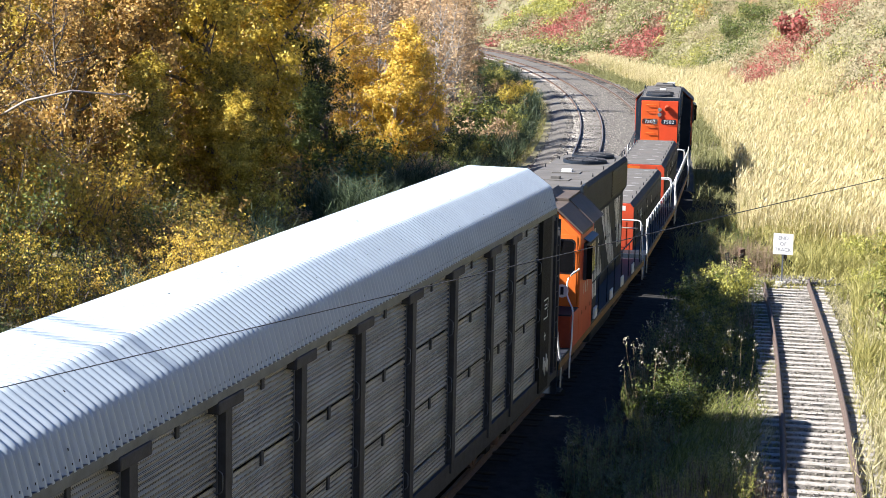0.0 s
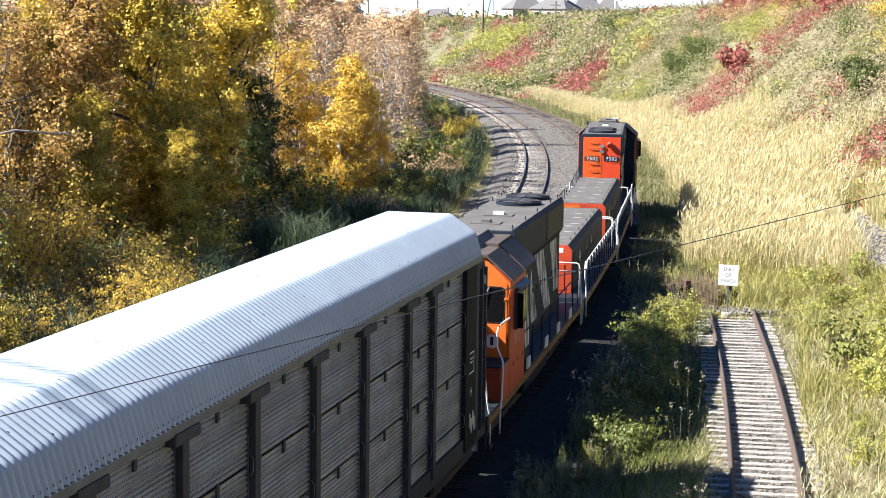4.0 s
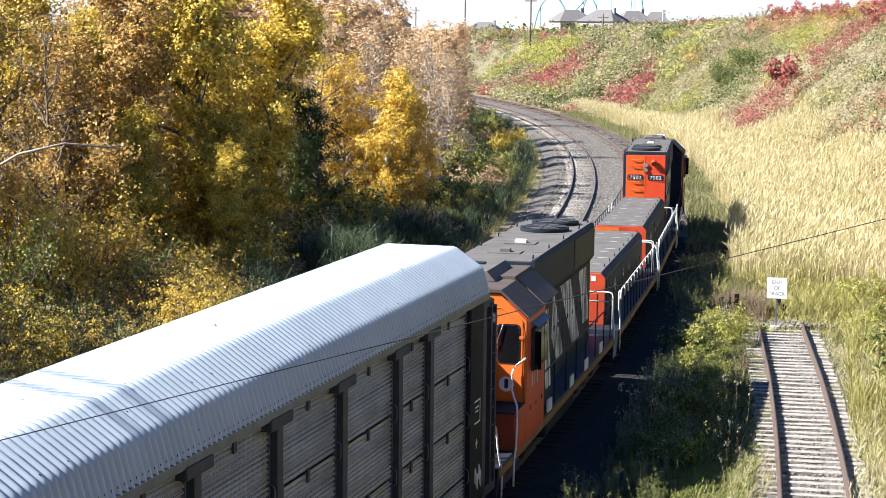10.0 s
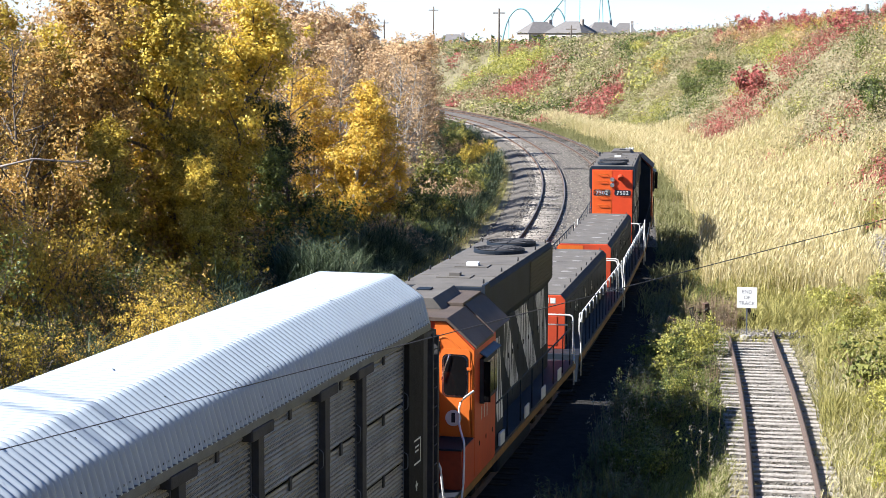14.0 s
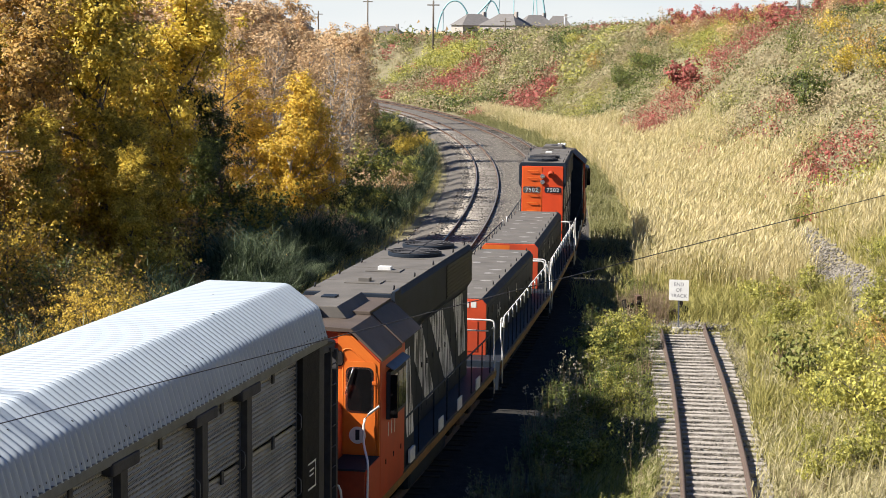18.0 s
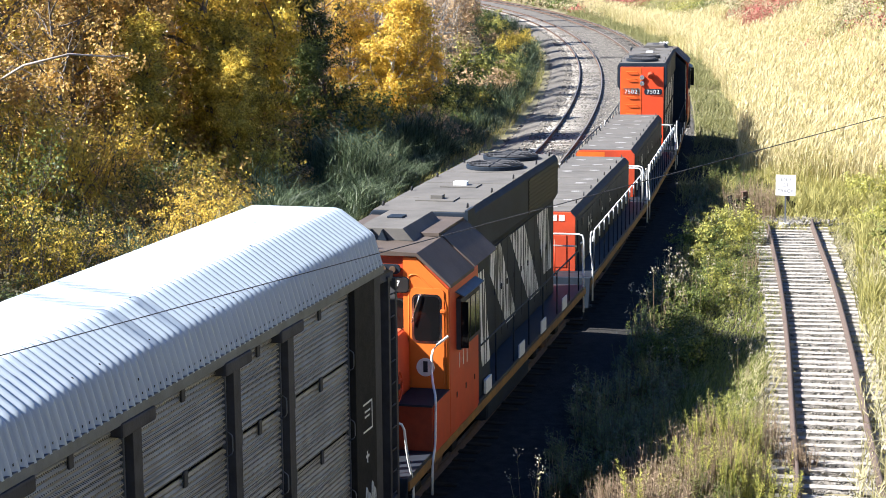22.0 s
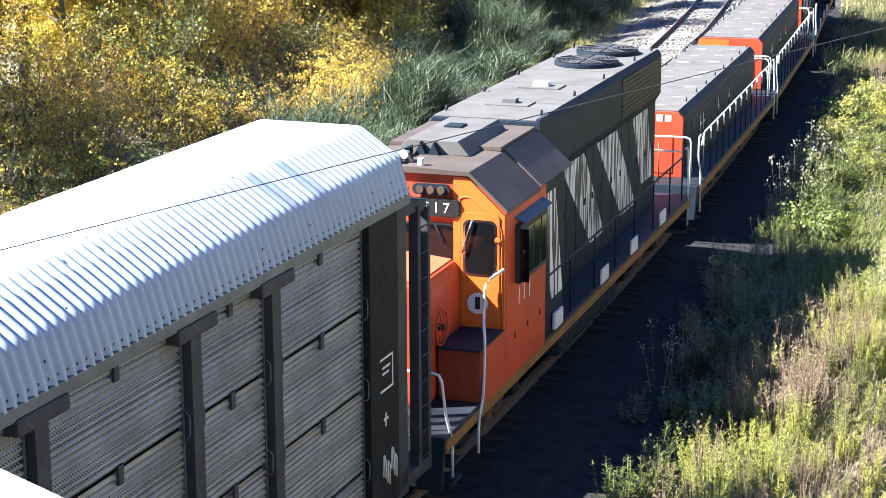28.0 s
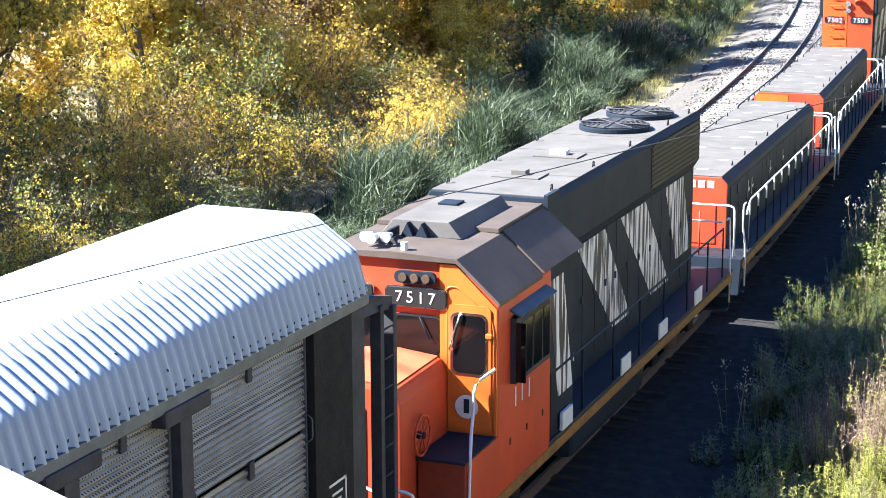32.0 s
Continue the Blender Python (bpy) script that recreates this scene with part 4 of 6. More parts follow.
def perforated(name, col, dark):
    """Sheet with rows of small punched holes and rust stains."""
    m = mat(name, col, (col[0] * 0.5, col[1] * 0.46, col[2] * 0.40), 0.5, 0.35, scale=1.6, bump=0.15)
    nt = m.node_tree
    b = nt.nodes["Principled BSDF"]
    ramp = next(n for n in nt.nodes if n.type == "VALTORGB")
    tc = next(n for n in nt.nodes if n.type == "TEX_COORD")
    sep = nt.nodes.new("ShaderNodeSeparateXYZ")
    nt.links.new(tc.outputs["Object"], sep.inputs[0])

    def wave(sock, pitch):
        a = nt.nodes.new("ShaderNodeMath")
        a.operation = "MULTIPLY"
        a.inputs[1].default_value = 2 * math.pi / pitch
        nt.links.new(sock, a.inputs[0])
        s = nt.nodes.new("ShaderNodeMath")
        s.operation = "SINE"
        nt.links.new(a.outputs[0], s.inputs[0])
        return s.outputs[0]
    sm = nt.nodes.new("ShaderNodeMath")
    sm.operation = "ADD"
    nt.links.new(wave(sep.outputs[1], 0.045), sm.inputs[0])
    nt.links.new(wave(sep.outputs[2], 0.036), sm.inputs[1])
    gt = nt.nodes.new("ShaderNodeMath")
    gt.operation = "GREATER_THAN"
    gt.inputs[1].default_value = 1.05
    nt.links.new(sm.outputs[0], gt.inputs[0])
    mx = nt.nodes.new("ShaderNodeMixRGB")
    mx.inputs[2].default_value = (*dark, 1)
    nt.links.new(gt.outputs[0], mx.inputs[0])
    nt.links.new(ramp.outputs[0], mx.inputs[1])
    nt.links.new(mx.outputs[0], b.inputs["Base Color"])
    return m


M_ROOF = mat("galvanised_roof", (0.345, 0.395, 0.445), (0.285, 0.325, 0.365), 0.5, 0.1, scale=0.9, bump=0.05)
M_GALV = mat("grey_galvanised_beam", (0.135, 0.15, 0.175), (0.07, 0.078, 0.088), 0.55, 0.4, scale=3, bump=0.1)
M_PERF = perforated("perforated_galvanised_panel", (0.33, 0.325, 0.305), (0.016, 0.016, 0.016))
M_STEEL = mat("dark_grey_steel", (0.059, 0.059, 0.064), (0.030, 0.030, 0.032), 0.7, 0.0, scale=4, bump=0.15, spec=0.15)
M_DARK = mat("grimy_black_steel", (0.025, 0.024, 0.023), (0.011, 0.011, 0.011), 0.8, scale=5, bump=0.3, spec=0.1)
M_RED = mat("orange_red_paint", (0.50, 0.060, 0.019), (0.29, 0.041, 0.017), 0.5, scale=1.1, bump=0.04, spec=0.3)
M_NOSE_GLARE = mat("glare_pale_orange_paint", (0.56, 0.16, 0.075), (0.50, 0.11, 0.05), 0.3, scale=2, spec=0.5)
M_FLAME = mat("sunlit_half_orange_paint", (0.66, 0.105, 0.016), (0.52, 0.075, 0.013), 0.5, scale=1.5, bump=0.03, spec=0.3)
M_END = mat("orange_red_end_paint", (0.62, 0.064, 0.016), (0.48, 0.05, 0.014), 0.5, scale=1.3, bump=0.03, spec=0.3)
M_SHADED_RED = mat("shaded_red_paint", (0.27, 0.044, 0.017), (0.13, 0.026, 0.014), 0.6, scale=2.2, bump=0.06, spec=0.2)
M_AMBER = mat("sun_toned_orange_paint", (0.57, 0.142, 0.020), (0.46, 0.10, 0.014), 0.5, scale=2, bump=0.03, spec=0.3)
M_BLACK = mat("dusty_blue_black_paint", (0.020, 0.029, 0.044), (0.010, 0.014, 0.020), 0.65, scale=1.4, bump=0.1, spec=0.12)
M_CABROOF = mat("brown_roof_paint", (0.108, 0.084, 0.069), (0.058, 0.046, 0.038), 0.65, scale=1.2, bump=0.1, spec=0.15)
M_HOODTOP = mat("dusty_grey_roof", (0.142, 0.131, 0.118), (0.084, 0.078, 0.071), 0.75, scale=1.3, bump=0.1, spec=0.1)
M_STRIPE = streaked("peeling_white_stripe", (0.78, 0.78, 0.78), (0.020, 0.024, 0.032), 0.505, (7.5, 7.5, 0.6))
M_BLUE = mat("dull_blue_frame", (0.020, 0.023, 0.032), (0.010, 0.012, 0.016), 0.6, scale=2)
M_AWNING = mat("blue_grey_sheet", (0.085, 0.10, 0.115), (0.05, 0.06, 0.07), 0.5, 0.2, scale=3)
M_YELLOW = mat("amber_sill_stripe", (0.294, 0.140, 0.028), (0.105, 0.059, 0.028), 0.6, scale=5)
M_WORN = mat("pale_worn_paint", (0.30, 0.29, 0.275), (0.16, 0.15, 0.14), 0.7, scale=9)
M_WHITE = mat("chalky_white_paint", (0.672, 0.672, 0.656), (0.508, 0.508, 0.492), 0.5, scale=8)
M_GLASS = mat("dark_window_glass", (0.008, 0.008, 0.009), (0.004, 0.004, 0.004), 0.08, spec=0.35)
M_RUBBER = mat("black_rubber", (0.012, 0.012, 0.012), None, 0.6)
M_LENS = mat("lamp_lens", (0.11, 0.075, 0.05), (0.06, 0.04, 0.03), 0.15, spec=0.8)
M_CHROME = mat("bright_metal", (0.8, 0.8, 0.8), (0.6, 0.6, 0.6), 0.2, 1.0)
M_RUST = mat("rusty_steel", (0.16, 0.09, 0.06), (0.05, 0.035, 0.028), 0.8, scale=6, bump=0.3)


def letters(text, size, m, material, parent, name="lettering", align="CENTER", space=1.0):
    """Raised flat lettering in the built-in font."""
    cu = bpy.data.curves.new(name, "FONT")
    cu.body, cu.size, cu.align_x, cu.align_y, cu.extrude, cu.space_character = text, size, align, "CENTER", 0.003, space
    tmp = bpy.data.objects.new(name, cu)
    me = bpy.data.meshes.new_from_object(tmp)
    bpy.data.objects.remove(tmp)
    me.transform(m)
    me.materials.clear()
    me.materials.append(material)
    return put(name, me, parent)


def digit_row(text, size, m, material, parent, step):
    """Single digits side by side, each a part of its own."""
    for k, ch in enumerate(text):
        letters(ch, size, m @ Matrix.Translation(((k - (len(text) - 1) / 2) * step, 0, 0)), material, parent, "digit")


def facing_back(x, y, z, turn=0):
    """A plane for lettering that faces the near end of a vehicle (-y)."""
    return pose(x, y, z, 90, 0, turn)


def round_pane(w, h, r, depth, m):
    """A pane with rounded corners in the xz plane, transformed by m."""
    bm = bmesh.new()
    vs = []
    for cx, cz, a0 in ((w / 2 - r, h / 2 - r, 0), (-w / 2 + r, h / 2 - r, 90), (-w / 2 + r, -h / 2 + r, 180), (w / 2 - r, -h / 2 + r, 270)):
        for k in range(5):
            a = radians(a0 + 22.5 * k)
            vs.append(bm.verts.new((cx + r * math.cos(a), 0, cz + r * math.sin(a))))
    f = bm.faces.new(vs)
    e = bmesh.ops.extrude_face_region(bm, geom=[f])
    bmesh.ops.translate(bm, vec=(0, depth, 0), verts=[v for v in e["geom"] if isinstance(v, bmesh.types.BMVert)])
    bmesh.ops.recalc_face_normals(bm, faces=bm.faces)
    bmesh.ops.transform(bm, matrix=m, verts=bm.verts)
    return bm


def slab(points, thick):
    """A flat plate through points in space, given a thickness along its normal."""
    bm = bmesh.new()
    vs = [bm.verts.new(p) for p in points]
    f = bm.faces.new(vs)
    f.normal_update()
    n = f.normal * thick
    e = bmesh.ops.extrude_face_region(bm, geom=[f])
    bmesh.ops.translate(bm, vec=n, verts=[v for v in e["geom"] if isinstance(v, bmesh.types.BMVert)])
    bmesh.ops.recalc_face_normals(bm, faces=bm.faces)
    return bm


def solid(profile, y0, y1, bevel=0.02):
    return prism(profile, y0, y1, bevel)


WHEELSETS = []
VEHICLES = []
SIDEWAYS = pose(0, 0, 0, 0, 90, 0)


def truck(t, y, r=0.5, axles=(-1.35, 1.35)):
    """A bogie with its frame, springs and keyed wheelsets."""
    lo, hi = min(axles) - 0.75, max(axles) + 0.75
    tr = part("truck", boxed(-0.9, 0.9, y - 0.25, y + 0.25, 0.45, 0.85, 0.04), M_DARK, t)
    for sx in (-1, 1):
        bm = boxed(sx * 1.0 - 0.09, sx * 1.0 + 0.09, y + lo, y + hi, 0.62, 0.82, 0.03)
        for a in axles:
            box(bm, sx * 1.0 - 0.13, sx * 1.0 + 0.13, y + a - 0.2, y + a + 0.2, 0.36, 0.66, 0.03)
        part("side_frame", bm, M_DARK, tr)
        part("spring", drum(0.13, 0.36, pose(sx * 1.0, y, 0.5), 12), M_RUST, tr)
    for a in axles:
        bm = drum(0.08, 1.5, SIDEWAYS, 10)
        for sx in (-1, 1):
            v = drum(r, 0.13, pose(sx * 0.75, 0, 0) @ SIDEWAYS, 28, 0.02)
            me = bpy.data.meshes.new("tmp")
            v.to_mesh(me)
            v.free()
            bm.from_mesh(me)
            bpy.data.meshes.remove(me)
            box(bm, sx * 0.815 - 0.01, sx * 0.815 + 0.012, -0.06, 0.06, -r * 0.8, r * 0.8)
        w = part("wheelset", bm, M_RUST, t, "rusty steel wheels on an axle")
        w.location = (0, y + a, r)
        WHEELSETS.append((w, (0, y + a, r), r))


def coupler(t, y, sign):
    bm = boxed(-0.1, 0.1, min(y, y + sign * 0.7), max(y, y + sign * 0.7), 0.72, 0.98, 0.02)
    box(bm, -0.17, 0.17, min(y + sign * 0.5, y + sign * 0.75), max(y + sign * 0.5, y + sign * 0.75), 0.68, 1.02, 0.03)
    part("coupler", bm, M_RUST, t)
    part("brake_hose", pipe([(0.35, y, 0.9), (0.36, y + sign * 0.3, 0.6), (0.25, y + sign * 0.62, 0.55)], 0.025), M_RUBBER, t)


def autorack():
    A, B = -28.2, 0.0
    mid = (A + B) / 2
    t = thing("autorack_car", "grey corrugated-roof autorack railcar with perforated panels and black posts", "railway car")
    VEHICLES.append((t, mid, 10.2))
    Y = lambda s: s - mid
    bends = [(-1.535, 4.98), (-1.41, 5.45), (-0.52, 5.835), (0.86, 5.835), (1.40, 5.46), (1.535, 4.98)]
    prof = [bends[0]]
    for (x0, z0), (x1, z1) in zip(bends, bends[1:]):
        span = math.hypot(x1 - x0, z1 - z0)
        prof += [(x0 + (x1 - x0) * k, z0 + (z1 - z0) * k) for k in (0.03 / span, 0.08 / span, 0.5, 1 - 0.08 / span, 1 - 0.03 / span)]
    prof.append(bends[-1])
    pitch, per = 0.158, 8
    n = int((B - A) / pitch) * per
    ys = np.linspace(Y(A), Y(B) + 0.02, n + 1)
    P = np.array(prof)
    d = np.gradient(P, axis=0)
    nrm = np.stack([-d[:, 1], d[:, 0]], 1)
    nrm /= np.linalg.norm(nrm, axis=1)[:, None]
    w = 0.025 * np.clip(1.35 * np.sin(np.arange(n + 1) * 2 * np.pi / per), -1, 1)
    k = len(P)
    v = np.zeros((n + 1, k, 3))
    v[:, :, 0] = P[None, :, 0] + w[:, None] * nrm[None, :, 0]
    v[:, :, 1] = ys[:, None]
    v[:, :, 2] = P[None, :, 1] + w[:, None] * nrm[None, :, 1]
    i, j = np.meshgrid(np.arange(n), np.arange(k - 1), indexing="ij")
    f = np.stack([i * k + j, i * k + j + 1, (i + 1) * k + j + 1, (i + 1) * k + j], -1).reshape(-1, 4)
    me = mesh_np("roof", v.reshape(-1, 3), f, M_ROOF)
    me.polygons.foreach_set("use_smooth", np.ones(len(f), bool))
    roof = put("roof", me, t)
    roof["label"] = "bright galvanised corrugated steel roof"
    dots = [quads_np(np.array([[1.576, Y(s), 5.10]]), np.array([[0, 0.012, 0]]), np.array([[0, 0, 0.014]])) for s in np.arange(A + 0.1, B, pitch)]
    rr = np.random.default_rng(3)
    for s in np.arange(A + 0.4, B, 0.62):
        c = rr.choice([13, 15, 18, 19, 23])
        dots.append(quads_np(np.array([[P[c, 0] + nrm[c, 0] * 0.028, Y(s), P[c, 1] + nrm[c, 1] * 0.028]]), np.array([[0, 0.014, 0]]), 0.014 * np.array([[d[c, 0], 0, d[c, 1]]]) / np.linalg.norm(d[c])))
    tagged(put("bolts", mesh_np("bolts", *join_np(dots), M_DARK), roof), kind="stuff")
    part("roof_lining", solid([(-1.44, 4.95), (-1.33, 5.38), (-0.5, 5.74), (0.8, 5.74), (1.07, 5.62), (1.27, 5.42), (1.34, 5.32), (1.44, 4.95)], Y(A) + 0.05, Y(B) - 0.04, 0), M_STEEL, t)
    part("end_cap", solid([(-1.52, 4.9), (-1.39, 5.43), (-0.51, 5.81), (0.85, 5.815), (1.385, 5.445), (1.52, 4.9)], Y(B) - 0.03, Y(B) + 0.012, 0), M_DARK, t)
    for sx in (-1, 1):
        part("eave_beam", boxed(min(sx * 1.46, sx * 1.552), max(sx * 1.46, sx * 1.552), Y(A), Y(B), 4.865, 5.0, 0.006), M_GALV, t)
        part("side_sill", boxed(min(sx * 1.3, sx * 1.5), max(sx * 1.3, sx * 1.5), Y(A), Y(B), 0.9, 1.28, 0.015), M_STEEL, t)
    part("underframe", boxed(-1.3, 1.3, Y(A) + 0.1, Y(B) - 0.1, 0.85, 1.15, 0.02), M_DARK, t)
    # solid dark block standing in for the unlit inside behind the panels
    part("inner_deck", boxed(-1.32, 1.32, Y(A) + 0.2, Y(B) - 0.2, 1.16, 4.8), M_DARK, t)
    posts = [-1.2, -4.02, -5.9, -8.75, -11.5, -14.3, -17.0, -19.8, -22.6, -25.4]
    tiers = [(3.81, 4.78), (2.76, 3.755), (1.69, 2.705), (1.28, 1.635)]

    def rib_panel(y0, y1, z0, z1, sx):
        rows, z, q = [], z0, 0
        while z < z1 - 0.02:
            rows += [(1.375, z), (1.43, z + 0.004), (1.43, z + 0.034), (1.378, z + 0.060)]
            z += 0.078
        rows.append((1.395, z1))
        a = np.array([[sx * x, y0, zz] for x, zz in rows])
        b = np.array([[sx * x, y1, zz] for x, zz in rows])
        m = len(a)
        v = np.concatenate([a, b])
        f = np.array([[i, i + 1, m + i + 1, m + i] for i in range(m - 1)])
        return mesh_np("panel", v, f, M_PERF)

    for sx in (-1, 1):
        for i, p in enumerate(posts):
            wide = 0.11
            if i:
                bm = boxed(min(sx * 1.36, sx * 1.54), max(sx * 1.36, sx * 1.54), Y(p) - wide, Y(p) + wide, 1.1, 4.86, 0.008)
                po = part("post", bm, M_STEEL, t)
                bm = boxed(min(sx * 1.40, sx * 1.58), max(sx * 1.40, sx * 1.58), Y(p) - 0.42, Y(p) + 0.42, 4.72, 4.885, 0.03)
                part("bracket", bm, M_STEEL, po)
            nxt = posts[i + 1] if i + 1 < len(posts) else A + 0.3
            y0, y1 = Y(nxt) + wide, Y(p) - (wide if i else 0.15)
            for z0, z1 in tiers:
                pa = put("panel", rib_panel(y0 + 0.03, y1 - 0.03, z0, z1, sx), t)
                if sx > 0 and z1 > 1.7:
                    if z1 > 2:
                        part("tab", boxed(1.43, 1.46, (y0 + y1) / 2 - 0.05, (y0 + y1) / 2 + 0.05, z1 - 0.12, z1 + 0.08, 0.01), M_STEEL, pa)
                    for yy in (y0 + 0.05, y1 - 0.05):
                        part("loop", pipe([(1.44, yy, z0 - 0.16), (1.52, yy, z0 - 0.12), (1.52, yy, z0 + 0.12), (1.44, yy, z0 + 0.16)], 0.009, 5), M_GALV, pa, "worn cable loop")
            part("frame_strip", boxed(min(sx * 1.37, sx * 1.44), max(sx * 1.37, sx * 1.44), y1 - 0.045, y1 - 0.012, 1.28, 4.8), M_GALV, t)
            part("frame_strip", boxed(min(sx * 1.37, sx * 1.44), max(sx * 1.37, sx * 1.44), y0 + 0.012, y0 + 0.045, 1.28, 4.8), M_GALV, t)
    # the far end: wide black posts, doors, ladder
    for sx in (-1, 1):
        part("end_post", boxed(min(sx * 1.30, sx * 1.535), max(sx * 1.30, sx * 1.535), Y(-1.36), Y(-0.42), 1.0, 4.86, 0.012), M_DARK, t)
        part("corner_post", boxed(min(sx * 1.36, sx * 1.50), max(sx * 1.36, sx * 1.50), Y(-0.38), Y(-0.02), 1.0, 4.86, 0.012), M_STEEL, t)
        part("end_door", solid([(sx * 0.02, 1.1), (sx * 1.34, 1.1), (sx * 1.34, 4.86), (sx * 0.02, 4.86)][:: (1 if sx > 0 else -1)], Y(-0.12), Y(-0.05), 0.01), M_STEEL, t)
        arm = part("ladder_arm", slab([(sx * 1.42, Y(-1.7), 4.72), (sx * 1.42, Y(-1.7), 4.9), (sx * 1.44, Y(0.5), 4.82), (sx * 1.40, Y(0.95), 4.72), (sx * 1.40, Y(0.95), 4.56), (sx * 1.44, Y(0.5), 4.64)], 0.14), M_STEEL, t)
        lad = part("ladder", boxed(min(sx * 1.32, sx * 1.46), max(sx * 1.32, sx * 1.46), Y(0.50), Y(0.60), 1.0, 4.7, 0.01), M_STEEL, t)
        box_b = boxed(min(sx * 1.32, sx * 1.46), max(sx * 1.32, sx * 1.46), Y(0.86), Y(0.96), 1.0, 4.62, 0.01)
        part("stile", box_b, M_STEEL, lad)
        for z in np.arange(1.15, 4.6, 0.36):
            part("rung", pipe([(sx * 1.44, Y(0.58), z), (sx * 1.44, Y(0.9), z)], 0.012, 6), M_STEEL, lad)
        part("end_sill", boxed(min(sx * 0.3, sx * 1.46), max(sx * 0.3, sx * 1.46), Y(-0.1), Y(0.98), 0.92, 1.1, 0.02), M_STEEL, t)
    # stencilled frame and sprayed marks on the end post, as plain strokes
    x = 1.5375
    for a, b, c, e in ((-1.05, -0.62, 3.02, 3.05), (-0.65, -0.62, 2.62, 3.05), (-1.05, -0.62, 2.60, 2.63), (-0.98, -0.72, 2.9, 2.93), (-0.98, -0.76, 2.82, 2.85), (-0.95, -0.8, 2.2, 2.24), (-0.9, -0.86, 2.12, 2.3)):
        part("stencil", boxed(x - 0.004, x, Y(a), Y(b), c, e), M_WHITE, t)
    for k, (a, c) in enumerate(((-1.0, 1.72), (-0.86, 1.60), (-0.72, 1.74), (-0.62, 1.62))):
        part("paint_mark", pipe([(x, Y(a), c - 0.25), (x, Y(a) + 0.03, c + 0.05), (x, Y(a) + 0.1, c - 0.05), (x, Y(a) + 0.08, c - 0.3)], 0.014, 5), M_WHITE, t, "white sprayed stroke")
    truck(t, Y(-3.4), 0.42, (-0.9, 0.9))
    truck(t, Y(-23.8), 0.42, (-0.9, 0.9))
    coupler(t, Y(0.0), 1)


def rails_and_posts(t, side, ys, z0, z1, front=None, back=None, post=M_BLACK, tops=None):
    """A handrail along one side, with its posts; white where tops says so."""
    pts = ([front] if front else []) + [(side, ys[0], z1), (side, ys[-1], z1)] + ([back] if back else [])
    part("handrail", pipe(pts, 0.02), tops or post, t)
    for y in ys:
        part("handrail_post", pipe([(side, y, z0), (side, y, z1)], 0.017, 6), post, t)


def grab_corner(t, x, y, sign, z0=1.15):
    """The bent white grab iron at the steps of a platform's corner, and the steps."""
    part("grab_iron", pipe([(x, y - sign * 0.15, 2.32), (x, y + sign * 0.12, 2.32), (x, y + sign * 0.16, 1.85), (x * 1.03, y + sign * 0.05, 1.45), (x * 1.03, y + sign * 0.05, 0.55)], 0.022), M_WHITE, t, "white bent grab iron")
    st = part("steps", boxed(min(x * 0.68, x), max(x * 0.68, x), y - 0.03, y + 0.22, 0.36, 0.40, 0.008), M_STEEL, t)
    for z in (0.66, 0.95):
        part("tread", boxed(min(x * 0.72, x), max(x * 0.72, x), y - 0.03, y + 0.22, z, z + 0.035, 0.006), M_STEEL, st)


def frame_and_deck(t, y0, y1, stripe=M_YELLOW):
    part("deck", boxed(-1.5, 1.5, y0, y1, 1.10, 1.2, 0.015), M_BLUE, t)
    for sx in (-1, 1):
        part("sill_stripe", boxed(min(sx * 1.44, sx * 1.52), max(sx * 1.44, sx * 1.52), y0, y1, 0.98, 1.14, 0.01), stripe, t, "worn amber stripe along the sill")
    part("underframe", boxed(-0.7, 0.7, y0 + 0.1, y1 - 0.1, 0.75, 1.1, 0.03), M_DARK, t)
    for y, s in ((y0, -1), (y1, 1)):
        part("pilot", solid([(-1.45, 0.4), (1.45, 0.4), (1.5, 1.2), (-1.5, 1.2)], y - 0.05, y + 0.05, 0.015), M_BLACK, t)
        coupler(t, y, s)


def hood_doors(t, ys, x, z0, z1, material):
    for a, b in zip(ys, ys[1:]):
        d = part("hood_door", boxed(min(x, x + math.copysign(0.018, x)), max(x, x + math.copysign(0.018, x)), a + 0.012, b - 0.012, z0, z1, 0.006), material, t)
        part("latch", boxed(min(x, x + math.copysign(0.045, x)), max(x, x + math.copysign(0.045, x)), b - 0.1, b - 0.05, (z0 + z1) / 2, (z0 + z1) / 2 + 0.12, 0.006), M_STEEL, d)


def fan(t, y, x, z, r=0.66):
    f = part("radiator_fan", drum(r, 0.09, pose(x, y, z + 0.045), 36, 0.015), M_BLACK, t)
    part("fan_recess", drum(r - 0.05, 0.014, pose(x, y, z + 0.086), 36), M_DARK, f)
    g = bmesh.new()
    for q in np.linspace(0.12, r - 0.05, 6):
        ring = [(x + q * math.cos(a), y + q * math.sin(a), z + 0.108) for a in np.linspace(0, 2 * np.pi, 30)]
        v, fc = tube_np(ring, [0.011] * 30, 4)
        vs = [g.verts.new(p) for p in v]
        for c in fc:
            g.faces.new([vs[i] for i in c])
    for a in np.linspace(0, np.pi, 5)[:-1]:
        v, fc = tube_np([(x - r * math.cos(a), y - r * math.sin(a), z + 0.114), (x + r * math.cos(a), y + r * math.sin(a), z + 0.114)], [0.014] * 2, 4)
        vs = [g.verts.new(p) for p in v]
        for c in fc:
            g.faces.new([vs[i] for i in c])
    part("fan_grille", g, M_STEEL, f)


